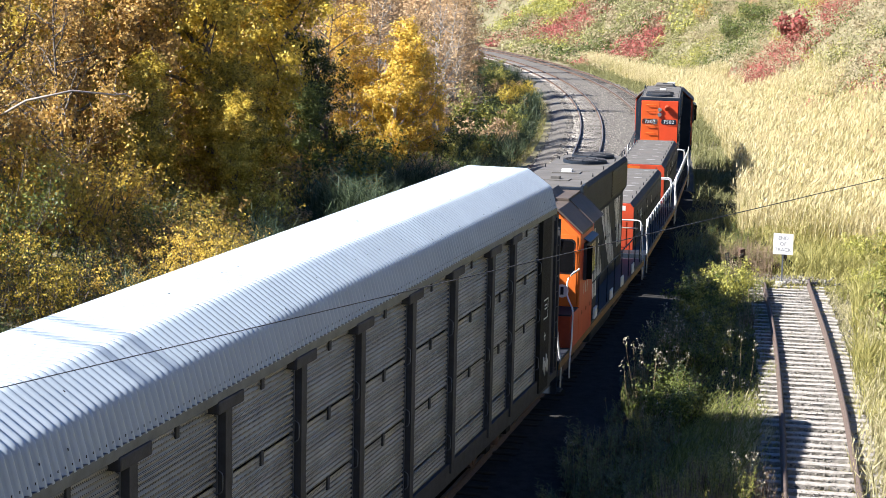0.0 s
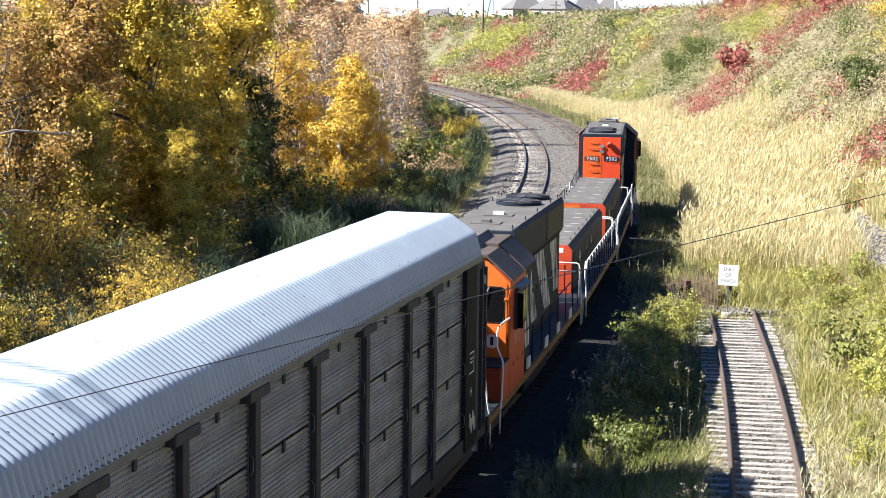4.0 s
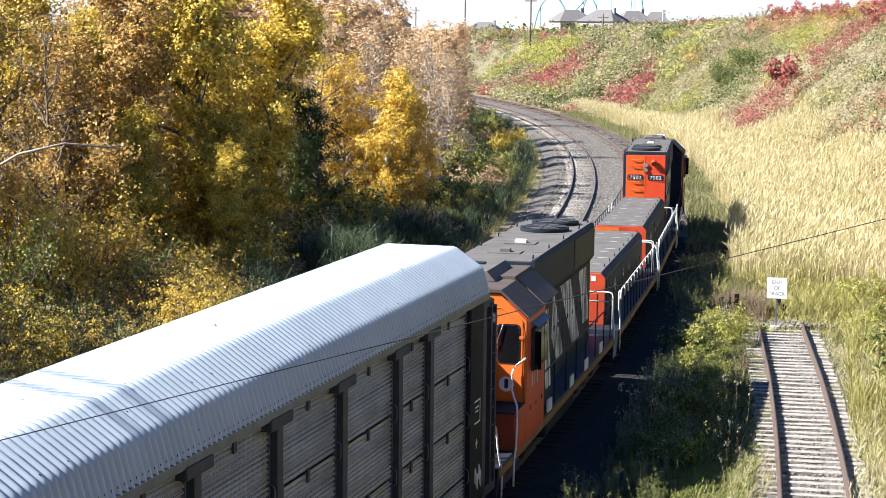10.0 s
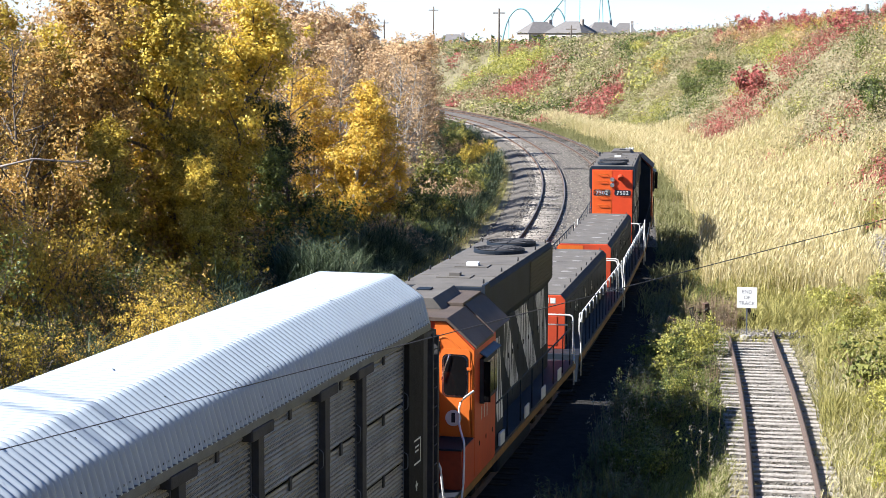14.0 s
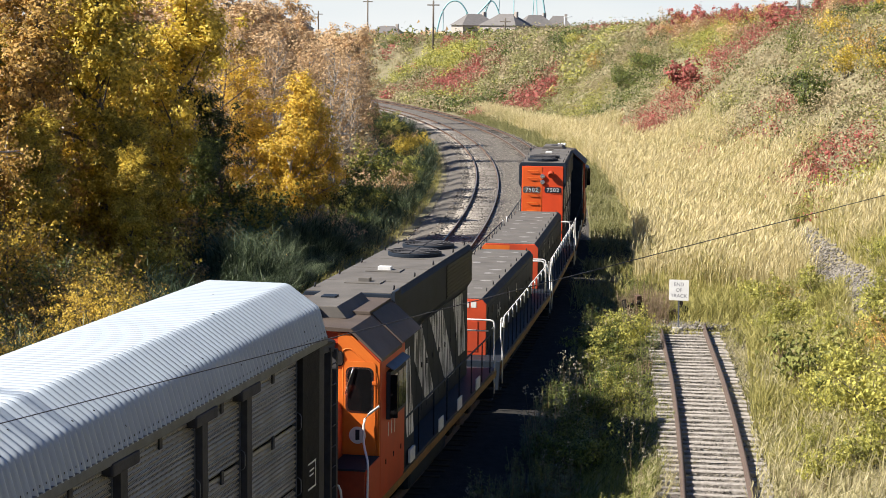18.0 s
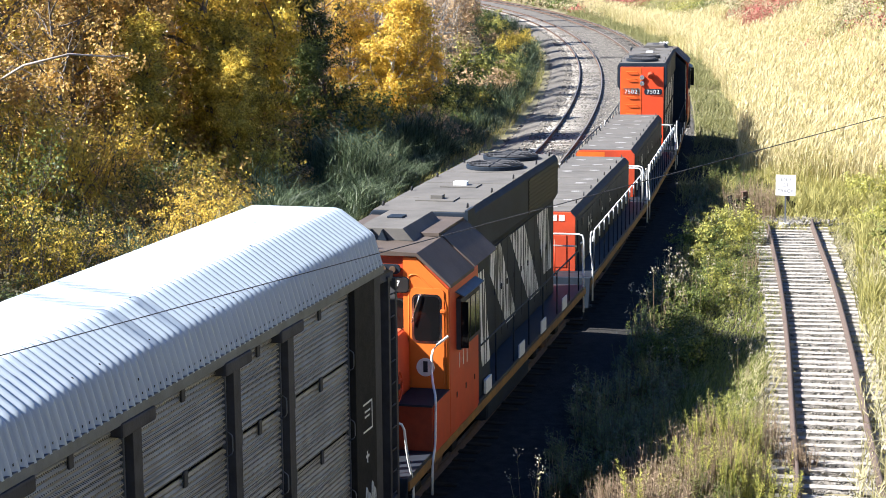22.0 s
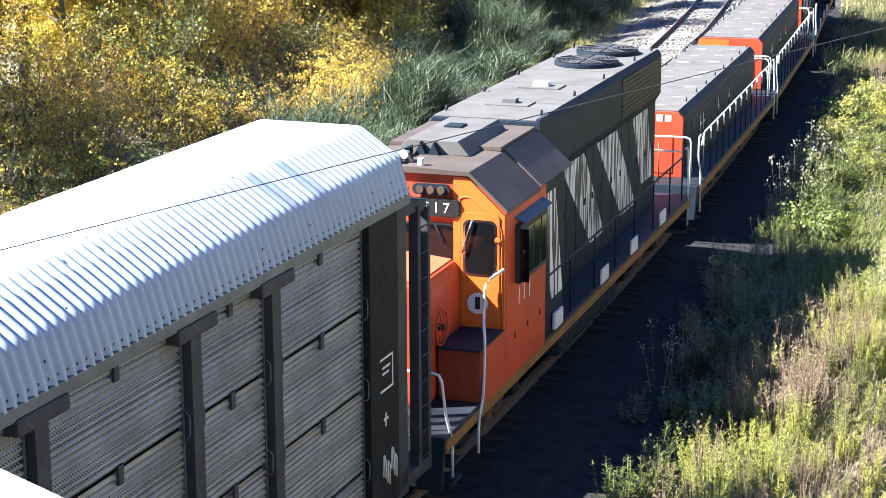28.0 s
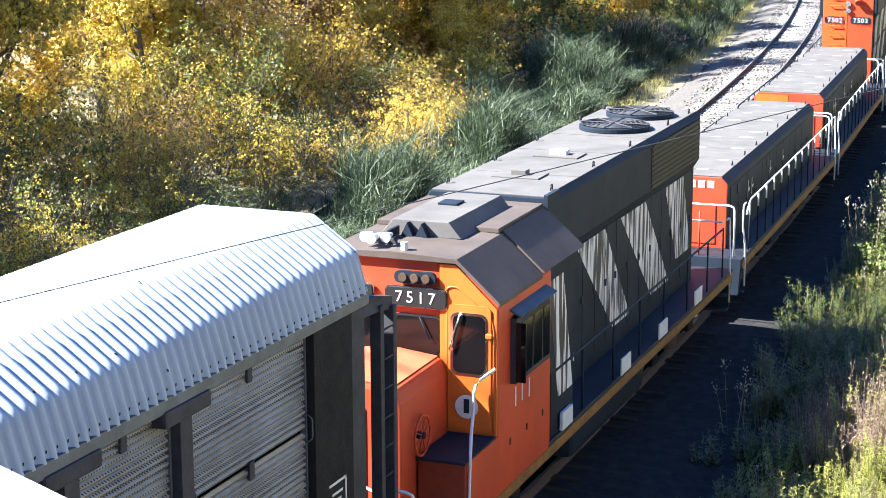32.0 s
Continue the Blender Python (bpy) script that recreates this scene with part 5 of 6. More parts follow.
def lifting_eye(t, x, y, z, turn=0):
    part("lifting_eye", pipe([(x, y - 0.05, z), (x, y - 0.04, z + 0.09), (x, y + 0.04, z + 0.09), (x, y + 0.05, z)], 0.014, 5), M_STEEL, t)


def diesel(number, mid, flip, label):
    """A hood diesel, 17.4 m over its platforms. Built with its cab towards -y; flip turns it round."""
    t = thing("locomotive", label, "locomotive", group="locomotives")
    turn = Matrix.Rotation(math.pi, 4, "Z") if flip else Matrix.Identity(4)
    VEHICLES.append((t, mid, 5.25))
    Y = lambda s: s - 9.8
    frame_and_deck(t, Y(1.35), Y(18.45))
    # short hood
    nose = part("nose", solid([(-0.8, 1.2), (-0.8, 2.85), (-0.72, 3.05), (0, 3.12), (0.72, 3.05), (0.8, 2.85), (0.8, 1.2)], Y(2.45), Y(4.14), 0.05), M_RED, t, "rounded orange-red short hood")
    # pale strip that paints the sun's glare along the nose
    part("nose_top", solid([(-0.66, 3.07), (0, 3.125), (0.66, 3.07), (0.0, 3.145)], Y(2.55), Y(4.12), 0), M_NOSE_GLARE, nose)
    ring = [(0.88, Y(3.02) + 0.27 * math.cos(q), 2.3 + 0.27 * math.sin(q)) for q in np.linspace(0, 2 * np.pi, 21)]
    bw = part("brake_wheel", pipe(ring, 0.017, 6), M_RED, nose)
    for q in range(4):
        w_ = math.radians(20 + 45 * q)
        part("spoke", pipe([(0.88, Y(3.02) - 0.26 * math.cos(w_), 2.3 - 0.26 * math.sin(w_)), (0.88, Y(3.02) + 0.26 * math.cos(w_), 2.3 + 0.26 * math.sin(w_))], 0.011, 5), M_RED, bw)
    part("brake_hub", drum(0.05, 0.12, pose(0.85, Y(3.02), 2.3) @ SIDEWAYS, 10), M_BLACK, nose)
    part("nose_door", boxed(-0.3, 0.3, Y(2.42), Y(2.46), 1.3, 2.8, 0.02), M_RED, nose)
    # low boxes beside the short hood, the nose's shade put into their red
    for sx in (-1, 1):
        b = part("battery_box", boxed(min(sx * 0.84, sx * 1.5), max(sx * 0.84, sx * 1.5), Y(2.95), Y(4.12), 1.2, 1.98, 0.015), M_SHADED_RED, t)
        part("box_lid", boxed(min(sx * 0.82, sx * 1.51), max(sx * 0.82, sx * 1.51), Y(2.93), Y(4.12), 1.98, 2.02, 0.008), M_BLACK, b, "dark anti-slip lid")
    # cab
    walls = [(-1.53, 1.2), (1.53, 1.2), (1.53, 3.84), (0.94, 4.38), (-0.94, 4.38), (-1.53, 3.84)]
    cab = part("cab", solid(walls, Y(4.14), Y(6.38), 0.015), M_RED, t, "orange-red cab with chamfered roof corners")
    roofp = [(-1.58, 3.84), (-1.57, 3.90), (-0.96, 4.45), (0, 4.49), (0.96, 4.45), (1.57, 3.90), (1.58, 3.84), (0.95, 4.385), (-0.95, 4.385)]
    part("cab_roof", solid(roofp, Y(4.06), Y(5.88), 0.006), M_CABROOF, cab, "dusty brown-grey chamfered roof")
    # the front takes a lighter orange than the walls, sunlight in the paint
    part("front_face", solid([(0.70, 2.02), (1.52, 2.02), (1.52, 3.80), (0.93, 4.36), (0.70, 4.36)], Y(4.10), Y(4.142), 0.006), M_AMBER, cab)
    part("trim", pipe([(0.80, Y(4.095), 2.05), (0.80, Y(4.095), 4.05), (0.95, Y(4.095), 4.07), (1.48, Y(4.095), 3.62), (1.48, Y(4.095), 2.05)], 0.012, 5), M_AMBER, cab)
    dr = part("door", round_pane(0.62, 1.75, 0.08, 0.02, pose(1.13, Y(4.08), 2.95)), M_AMBER, cab)
    part("door_glass", round_pane(0.46, 0.80, 0.09, 0.02, pose(1.13, Y(4.068), 3.28)), M_GLASS, dr)
    part("door_gasket", round_pane(0.54, 0.88, 0.11, 0.014, pose(1.13, Y(4.075), 3.28)), M_CHROME, dr)
    part("wiper", pipe([(1.02, Y(4.04), 3.72), (0.93, Y(4.03), 3.45), (0.86, Y(4.03), 3.2)], 0.012, 5), M_CHROME, dr)
    part("round_emblem", drum(0.165, 0.012, pose(1.1, Y(4.066), 2.41, 90), 28), M_WHITE, dr, "white round emblem plate")
    part("emblem_mark", boxed(1.06, 1.14, Y(4.056), Y(4.062), 2.32, 2.52), M_BLUE, dr)
    part("handle", boxed(1.38, 1.47, Y(4.03), Y(4.07), 3.40, 3.46, 0.008), M_AMBER, dr)
    for x0, w in ((0.36, 0.66), (-0.36, 0.66)):
        part("windshield_gasket", round_pane(w + 0.06, 0.56, 0.1, 0.014, pose(x0, Y(4.122), 3.34)), M_RUBBER, cab)
        part("windshield", round_pane(w, 0.5, 0.08, 0.014, pose(x0, Y(4.115), 3.34)), M_GLASS, cab)
        part("wiper", pipe([(x0 + 0.05, Y(4.08), 3.6), (x0 + 0.2, Y(4.08), 3.3)], 0.011, 5), M_BLACK, cab)
    part("far_window", round_pane(0.46, 0.80, 0.09, 0.02, pose(-1.13, Y(4.122), 3.28)), M_GLASS, cab)
    for x0 in (0.36, -0.72):
        nb = part("number_board", round_pane(0.88, 0.25, 0.07, 0.05, pose(x0, Y(4.06), 3.87)), M_RUBBER, cab, "black number board with white digits")
        part("board_rim", round_pane(0.92, 0.29, 0.08, 0.03, pose(x0, Y(4.085), 3.87)), M_CHROME, nb)
        digit_row(number, 0.225, facing_back(x0, Y(4.056), 3.865), M_WHITE, nb, 0.16)
    hl = part("headlight_case", round_pane(0.6, 0.17, 0.075, 0.06, pose(0.36, Y(4.04), 4.15)), M_BLACK, cab)
    for k in range(3):
        part("lamp", drum(0.062, 0.04, pose(0.19 + 0.17 * k, Y(4.03), 4.15, 90), 16, 0.008), M_LENS, hl)
    # roof of the cab: raised hatch box, vents, horns
    hb = part("roof_hatch", solid([(-0.62, 4.47), (-0.42, 4.70), (0.42, 4.70), (0.62, 4.47)], Y(5.15), Y(7.3), 0.012), M_HOODTOP, cab)
    part("hatch_grille", boxed(-0.2, 0.1, Y(6.3), Y(6.62), 4.70, 4.73, 0.006), M_BLACK, hb)
    part("hatch_step", solid([(-0.94, 4.46), (-0.94, 4.53), (0.94, 4.53), (0.94, 4.46)], Y(5.78), Y(7.75), 0.008), M_CABROOF, cab)
    for x0 in (-0.16, 0.06):
        part("vent_flap", solid([(x0 - 0.09, 4.49), (x0 + 0.09, 4.49), (x0, 4.68)], Y(5.02), Y(5.2), 0), M_BLACK, cab)
    hn = part("horn_bracket", boxed(-0.5, -0.1, Y(4.5), Y(4.56), 4.48, 4.56, 0.01), M_STEEL, cab)
    for k, (x0, y0, l) in enumerate(((-0.46, 4.25, 0.34), (-0.32, 4.18, 0.42), (-0.17, 4.28, 0.3))):
        bm = bmesh.new()
        bmesh.ops.create_cone(bm, cap_ends=True, segments=16, radius1=0.075, radius2=0.02, depth=l * 0.8)
        bmesh.ops.transform(bm, matrix=pose(x0, Y(y0 + 0.12), 4.62, -90), verts=bm.verts)
        part("horn", bm, M_WHITE, hn, "white trumpet horn")
    part("antenna", boxed(-0.34, -0.3, Y(4.75), Y(5.1), 4.49, 4.62, 0.005), M_BLACK, cab)
    part("beacon", drum(0.05, 0.14, pose(0.14, Y(4.22), 4.53), 12, 0.02), M_WHITE, cab)
    # side window with its awning
    for sx in (-1, 1):
        if not (flip and sx > 0):
            wn_ = part("side_window", boxed(min(sx * 1.52, sx * 1.62), max(sx * 1.52, sx * 1.62), Y(4.62), Y(6.1), 2.62, 3.55, 0.015), M_STEEL, cab)
            for a, b in ((4.68, 5.28), (5.34, 5.7), (5.76, 6.04)):
                part("pane", boxed(min(sx * 1.615, sx * 1.63), max(sx * 1.615, sx * 1.63), Y(a), Y(b), 2.70, 3.45, 0.004), M_GLASS, wn_)
            part("awning", slab([(sx * 1.53, Y(4.58), 3.69), (sx * 1.53, Y(6.15), 3.69), (sx * 1.70, Y(6.15), 3.60), (sx * 1.70, Y(4.58), 3.60)][:: (1 if sx > 0 else -1)], 0.02), M_AWNING, wn_, "blue-grey sheet-metal awning")
            part("wind_deflector", boxed(min(sx * 1.62, sx * 1.76), max(sx * 1.62, sx * 1.76), Y(4.60), Y(4.63), 2.66, 3.5, 0.004), M_GLASS, wn_)
        part("side_number", boxed(min(sx * 1.532, sx * 1.537), max(sx * 1.532, sx * 1.537), Y(4.82), Y(4.86), 2.25, 2.52), M_WHITE, cab)
        part("side_number", boxed(min(sx * 1.532, sx * 1.537), max(sx * 1.532, sx * 1.537), Y(5.10), Y(5.14), 2.25, 2.52), M_WHITE, cab)
        part("side_number", boxed(min(sx * 1.532, sx * 1.537), max(sx * 1.532, sx * 1.537), Y(5.40), Y(5.44), 2.22, 2.5), M_WHITE, cab)
        part("side_skirt", boxed(min(sx * 1.46, sx * 1.525), max(sx * 1.46, sx * 1.525), Y(3.0), Y(6.35), 1.15, 2.0, 0.01), M_RED, cab)
        for a in (4.6, 5.3, 6.0):
            part("bolt_plate", boxed(min(sx * 1.525, sx * 1.54), max(sx * 1.525, sx * 1.54), Y(a), Y(a) + 0.05, 1.75, 1.85, 0.004), M_BLACK, cab)
        # electrical cabinet under the second roof section
        part("cabinet", solid([(sx * 0.9, 1.2), (sx * 1.45, 1.2), (sx * 1.45, 3.84), (sx * 0.9, 4.35)][:: (1 if sx > 0 else -1)], Y(6.4), Y(7.74), 0.012), M_BLACK, t)
        part("rear_roof", slab([(sx * 0.94, Y(5.9), 4.46), (sx * 1.57, Y(5.9), 3.90), (sx * 1.57, Y(7.78), 3.90), (sx * 0.94, Y(7.78), 4.46)][:: (1 if sx > 0 else -1)], 0.03), M_CABROOF, t, "brown-grey sloping roof plate")
    # long hood
    low = part("hood", solid([(-0.9, 1.2), (-0.9, 3.62), (0.9, 3.62), (0.9, 1.2)], Y(7.75), Y(17.36), 0.02), M_BLACK, t, "black long hood with peeling white stripes")
    up = part("upper_hood", solid([(-0.9, 3.5), (-1.0, 3.66), (-1.0, 4.5), (-0.93, 4.6), (0.93, 4.6), (1.0, 4.5), (1.0, 3.66), (0.9, 3.5)], Y(7.82), Y(17.4), 0.02), M_BLACK, t)
    part("hood_top", solid([(-0.92, 4.598), (-0.92, 4.615), (0.92, 4.615), (0.92, 4.598)], Y(7.86), Y(17.36), 0.004), M_HOODTOP, up, "dusty grey hood top")
    part("front_fin", boxed(0.96, 1.03, Y(7.72), Y(8.3), 4.02, 4.66, 0.008), M_BLACK, up)
    for a in (9.6, 11.9, 13.7):
        part("top_seam", boxed(-0.92, 0.92, Y(a), Y(a) + 0.03, 4.612, 4.624, 0.004), M_HOODTOP, up)
    for sx in (-1, 1):
        hood_doors(t, [Y(7.8), Y(8.5), Y(9.2), Y(9.9), Y(10.6), Y(11.25), Y(11.85), Y(12.6), Y(13.35), Y(14.1), Y(14.85), Y(15.6), Y(16.35), Y(17.1)], sx * 0.9, 1.45, 3.48, M_BLACK)
        rg = part("radiator_grille", boxed(min(sx * 0.99, sx * 1.015), max(sx * 0.99, sx * 1.015), Y(13.75), Y(17.3), 3.68, 4.45, 0.008), M_RUBBER, t, "black radiator intake")
        for z in np.arange(3.72, 4.44, 0.09):
            part("louvre", boxed(min(sx * 1.012, sx * 1.03), max(sx * 1.012, sx * 1.03), Y(13.8), Y(17.25), z, z + 0.03), M_RUBBER, rg)
        x = 0.921 * sx
        for o, y0, y1, y2, y3, z1, z0 in ((1.455 * sx, 6.45, 7.2, 8.0 - 0.3, 7.0, 3.62, 1.75), (x, 7.85, 8.5, 9.5, 8.75, 3.46, 1.6), (x, 9.55, 11.15, 12.75, 11.7, 3.46, 1.6), (x, 12.1, 13.7, 15.45, 14.2, 3.46, 1.6), (x, 15.1, 16.45, 17.1, 16.0, 3.46, 1.9)):
            pts = [(o, Y(y0), z1), (o, Y(y1), z1), (o, Y(y2), z0), (o, Y(y3), z0)]
            part("white_stripe", slab(pts if sx > 0 else pts[::-1], 0.004), M_STRIPE, low, "peeling white diagonal stripe")
        part("side_step", boxed(min(sx * 1.48, sx * 1.535), max(sx * 1.48, sx * 1.535), Y(7.0), Y(7.5), 1.22, 1.5, 0.008), M_WHITE if sx > 0 else M_BLACK, t)
        for a in (10.2, 12.6, 15.2):
            part("kick_plate", boxed(min(sx * 1.50, sx * 1.53), max(sx * 1.50, sx * 1.53), Y(a), Y(a) + 0.55, 1.2, 1.48, 0.006), M_WHITE, t)
    ye = Y(17.4)
    part("hood_end", boxed(-0.88, 0.88, ye - 0.02, ye + 0.02, 1.25, 4.45, 0.02), M_END, t, "orange-red hood end")
    # one half of the end is brighter, sunlight put into its colour
    part("hood_end_panel", boxed(0.02 if flip else -0.86, 0.86 if flip else -0.02, ye + 0.015, ye + 0.03, 2.4, 4.42, 0.01), M_FLAME, t)
    for x0 in (-0.45, 0.45):
        nb = part("number_board", round_pane(0.72, 0.24, 0.08, -0.04, pose(x0, ye + 0.03, 3.44)), M_BLACK, t, "black number board with white digits")
        digit_row(number, 0.23, pose(x0, ye + 0.075, 3.435, 90, 0, 180), M_WHITE, nb, 0.135)
        if (x0 > 0) == flip:
            part("board_rim", round_pane(0.76, 0.28, 0.09, -0.02, pose(x0, ye + 0.03, 3.44)), M_CHROME, nb)
    for z in (4.02, 3.78):
        part("headlight", drum(0.1, 0.07, pose(0, ye + 0.06, z, 90), 18, 0.015), M_CHROME, t, "round headlight")
    part("bell", drum(0.13, 0.2, pose(-0.36, ye + 0.12, 4.12, 60), 16, 0.04), M_RED, t)
    for z in (2.55, 2.9, 3.25, 3.95, 4.25):
        part("grab_rung", pipe([(0.22, ye + 0.02, z), (0.22, ye + 0.09, z), (0.62, ye + 0.09, z), (0.62, ye + 0.02, z)], 0.014, 5), M_AMBER, t)
    fan(t, Y(14.6), 0.05, 4.615)
    fan(t, Y(16.35), 0.05, 4.615)
    for a, w in ((11.45, 0.2), (9.4, 0.17)):
        bx = part("exhaust_box", boxed(-w * 0.75, w * 0.75, Y(a) - 0.1, Y(a) + 0.1, 4.615, 4.72, 0.01), M_WHITE if w > 0.18 else M_HOODTOP, t)
        part("exhaust_base", boxed(-0.4, 0.4, Y(a) - 0.28, Y(a) + 0.28, 4.612, 4.64, 0.008), M_HOODTOP, bx)
    for a in (8.4, 10.6, 12.8, 15.4, 17.0):
        for sx in (-1, 1):
            lifting_eye(t, sx * 0.86, Y(a), 4.61)
    for sx in (-1, 1):
        ys = [Y(s) for s in (6.6, 8.2, 9.9, 11.5, 13.1, 14.8, 16.4, 17.7)]
        rails_and_posts(t, sx * 1.46, ys, 1.2, 2.2, (sx * 1.5, Y(6.15), 2.6), None, M_BLACK)
        part("front_handrail", pipe([(sx * 1.53, Y(4.02), 3.0), (sx * 1.24, Y(3.98), 2.76), (sx * 1.24, Y(3.95), 2.34), (sx * 1.38, Y(3.5), 2.24), (sx * 1.54, Y(3.05), 2.14), (sx * 1.54, Y(2.98), 1.3), (sx * 1.54, Y(2.76), 1.0), (sx * 1.54, Y(2.74), 0.5)], 0.022), M_WHITE if sx > 0 else M_BLACK, t, "white bent handrail beside the nose")
        part("step_handrail", pipe([(sx * 0.9, Y(1.45), 2.1), (sx * 1.4, Y(1.45), 2.1), (sx * 1.45, Y(1.5), 1.5), (sx * 1.5, Y(1.65), 1.05), (sx * 1.5, Y(1.65), 0.5)], 0.022), M_WHITE, t)
        grab_corner(t, sx * 1.45, Y(18.2), 1)
        st = part("front_steps", boxed(min(sx * 1.05, sx * 1.5), max(sx * 1.05, sx * 1.5), Y(1.62), Y(2.1), 0.36, 0.40, 0.006), M_BLUE, t)
        for z in (0.65, 0.92):
            part("tread", boxed(min(sx * 1.05, sx * 1.5), max(sx * 1.05, sx * 1.5), Y(1.62), Y(2.1), z, z + 0.03, 0.006), M_BLUE, st)
    part("end_handrail", pipe([(-0.9, Y(1.42), 1.2), (-0.9, Y(1.42), 2.1), (0.9, Y(1.42), 2.1), (0.9, Y(1.42), 1.2)], 0.02), M_WHITE, t)
    part("rear_handrail", pipe([(-1.3, Y(18.35), 2.2), (1.3, Y(18.35), 2.2)], 0.02), M_WHITE, t)
    part("fuel_tank", boxed(-1.25, 1.25, Y(8.3), Y(12.6), 0.3, 1.0, 0.12), M_BLACK, t)
    truck(t, Y(4.7))
    truck(t, Y(15.2))
    if flip:
        for o in t.children:
            o.matrix_basis = turn @ o.matrix_basis
        for k, (w, p, r) in enumerate(WHEELSETS):
            if w.parent == t:
                WHEELSETS[k] = (w, (p[0], -p[1], p[2]), r)
                w.matrix_basis = pose(p[0], -p[1], p[2])
    return t


def slug(mid, half, h0, h1, label, mark):
    """A low cabless unit: hood h0..h1 on a deck of half its length either side."""
    t = thing("slug_unit", label, "slug unit", group="slug units")
    VEHICLES.append((t, mid, half - 2.9))
    Y = lambda s: s - mid
    frame_and_deck(t, -half, half)
    hood = part("hood", solid([(-0.98, 1.2), (-0.98, 2.62), (-0.86, 2.76), (0.86, 2.76), (0.98, 2.62), (0.98, 1.2)], Y(h0) + 0.03, Y(h1) - 0.03, 0.03), M_BLACK, t, "low black hood")
    part("hood_top", solid([(-0.84, 2.758), (-0.84, 2.775), (0.84, 2.775), (0.84, 2.758)], Y(h0) + 0.06, Y(h1) - 0.06, 0.004), M_HOODTOP, hood, "grey hood top with pale worn patches")
    rr = np.random.default_rng(int(h0))
    for s in np.arange(h0 + 0.8, h1 - 0.5, 1.45):
        part("top_seam", boxed(-0.84, 0.84, Y(s), Y(s) + 0.012, 2.772, 2.779), M_HOODTOP, hood)
        for x0 in (-0.42, 0.34):
            q, g, w = x0 + rr.uniform(-0.12, 0.12), Y(s) + rr.uniform(-0.3, 0.35), rr.uniform(0.5, 1.1)
            ring = [(q + w * 0.2 * math.cos(a) * rr.uniform(0.6, 1.2), g + w * 0.13 * math.sin(a) * rr.uniform(0.6, 1.2), 2.7755) for a in np.linspace(0, 2 * np.pi, 9)[:-1]]
            part("worn_patch", slab(ring, 0.003), M_WORN, hood)
        for sx in (-1, 1):
            lifting_eye(hood, sx * 0.78, Y(s) + 0.7, 2.77)
    for y, sg in ((Y(h0), -1), (Y(h1), 1)):
        e = part("hood_end", solid([(-0.98, 1.2), (-0.98, 2.62), (-0.86, 2.755), (0.86, 2.755), (0.98, 2.62), (0.98, 1.2)], y - 0.035, y + 0.035, 0.015), M_RED, t, "orange-red hood end")
        part("end_panel", boxed(-0.94, -0.02, y + sg * 0.036 - 0.006, y + sg * 0.036 + 0.006, 1.9, 2.7), M_AMBER, e)
        part("end_hatch", boxed(0.2, 0.75, y + sg * 0.04 - 0.012, y + sg * 0.04 + 0.012, 1.3, 2.15, 0.01), M_RED, e)
        if mark and sg < 0:
            for k in range(5):
                part("letter_bar", boxed(-0.25 + 0.2 * k, -0.10 + 0.2 * k, y - 0.043, y - 0.036, 2.52, 2.68), M_WHITE, e)
    for sx in (-1, 1):
        x = sx * 0.98
        hood_doors(t, [Y(h0) + 0.3 + 0.95 * k for k in range(int((h1 - h0 - 0.6) / 0.95) + 1)], x, 1.3, 2.5, M_BLACK)
        o = sx * 1.001
        for a, w in ((2.3, 0.035), (2.75, 0.035), (5.1, 0.03), (6.9, 0.03)):
            part("white_mark", boxed(min(o, o + sx * 0.004), max(o, o + sx * 0.004), Y(h0) + a, Y(h0) + a + w * 6, 2.05, 2.12), M_WHITE, hood)
            part("white_mark", boxed(min(o, o + sx * 0.004), max(o, o + sx * 0.004), Y(h0) + a, Y(h0) + a + w, 1.9, 2.3), M_WHITE, hood)
        for a in (1.0, 4.6):
            part("vent", boxed(min(o, o + sx * 0.02), max(o, o + sx * 0.02), Y(h0) + a, Y(h0) + a + 0.25, 2.25, 2.45, 0.004), M_RUBBER, hood)
        ys = list(np.linspace(-half + 0.9, half - 0.9, 13))
        rails_and_posts(t, sx * 1.47, ys, 1.2, 2.3, (sx * 1.47, -half + 0.55, 2.05), (sx * 1.47, half - 0.55, 2.05), M_BLACK, M_WHITE if sx > 0 else M_BLACK)
        for y in ys[::1]:
            if sx > 0:
                part("post_sleeve", pipe([(sx * 1.47, y, 1.98), (sx * 1.47, y, 2.28)], 0.022, 6), M_WHITE, t, "white-painted top of the post")
        grab_corner(t, sx * 1.47, half - 0.3, 1)
        grab_corner(t, sx * 1.47, -half + 0.3, -1)
    for y in (-half + 0.1, half - 0.1):
        part("end_handrail", pipe([(-1.3, y, 1.2), (-1.3, y, 2.3), (1.3, y, 2.3), (1.3, y, 1.2)], 0.024), M_WHITE, t, "white end handrail")
        part("uncoupling_lever", pipe([(-1.35, y, 1.05), (1.35, y, 1.05)], 0.014, 5), M_STEEL, t)
        part("end_post", pipe([(0.55, y, 1.2), (0.55, y, 2.15)], 0.02, 6), M_RED, t)
    part("ballast_tank", boxed(-1.2, 1.2, -1.6, 1.6, 0.35, 1.0, 0.1), M_BLACK, t)
    truck(t, -half + 2.9)
    truck(t, half - 2.9)


autorack()
diesel("7517", 9.8, False, "orange-cabbed black diesel locomotive with peeling white stripes")
slug(26.3, 6.85, 20.3, 32.2, "low black slug unit with orange ends and white handrails", True)
slug(40.15, 6.7, 34.1, 46.1, "second low slug unit, grey-topped with orange ends", False)
diesel("7502", 56.4, True, "orange-ended diesel locomotive leading the slugs round the bend")


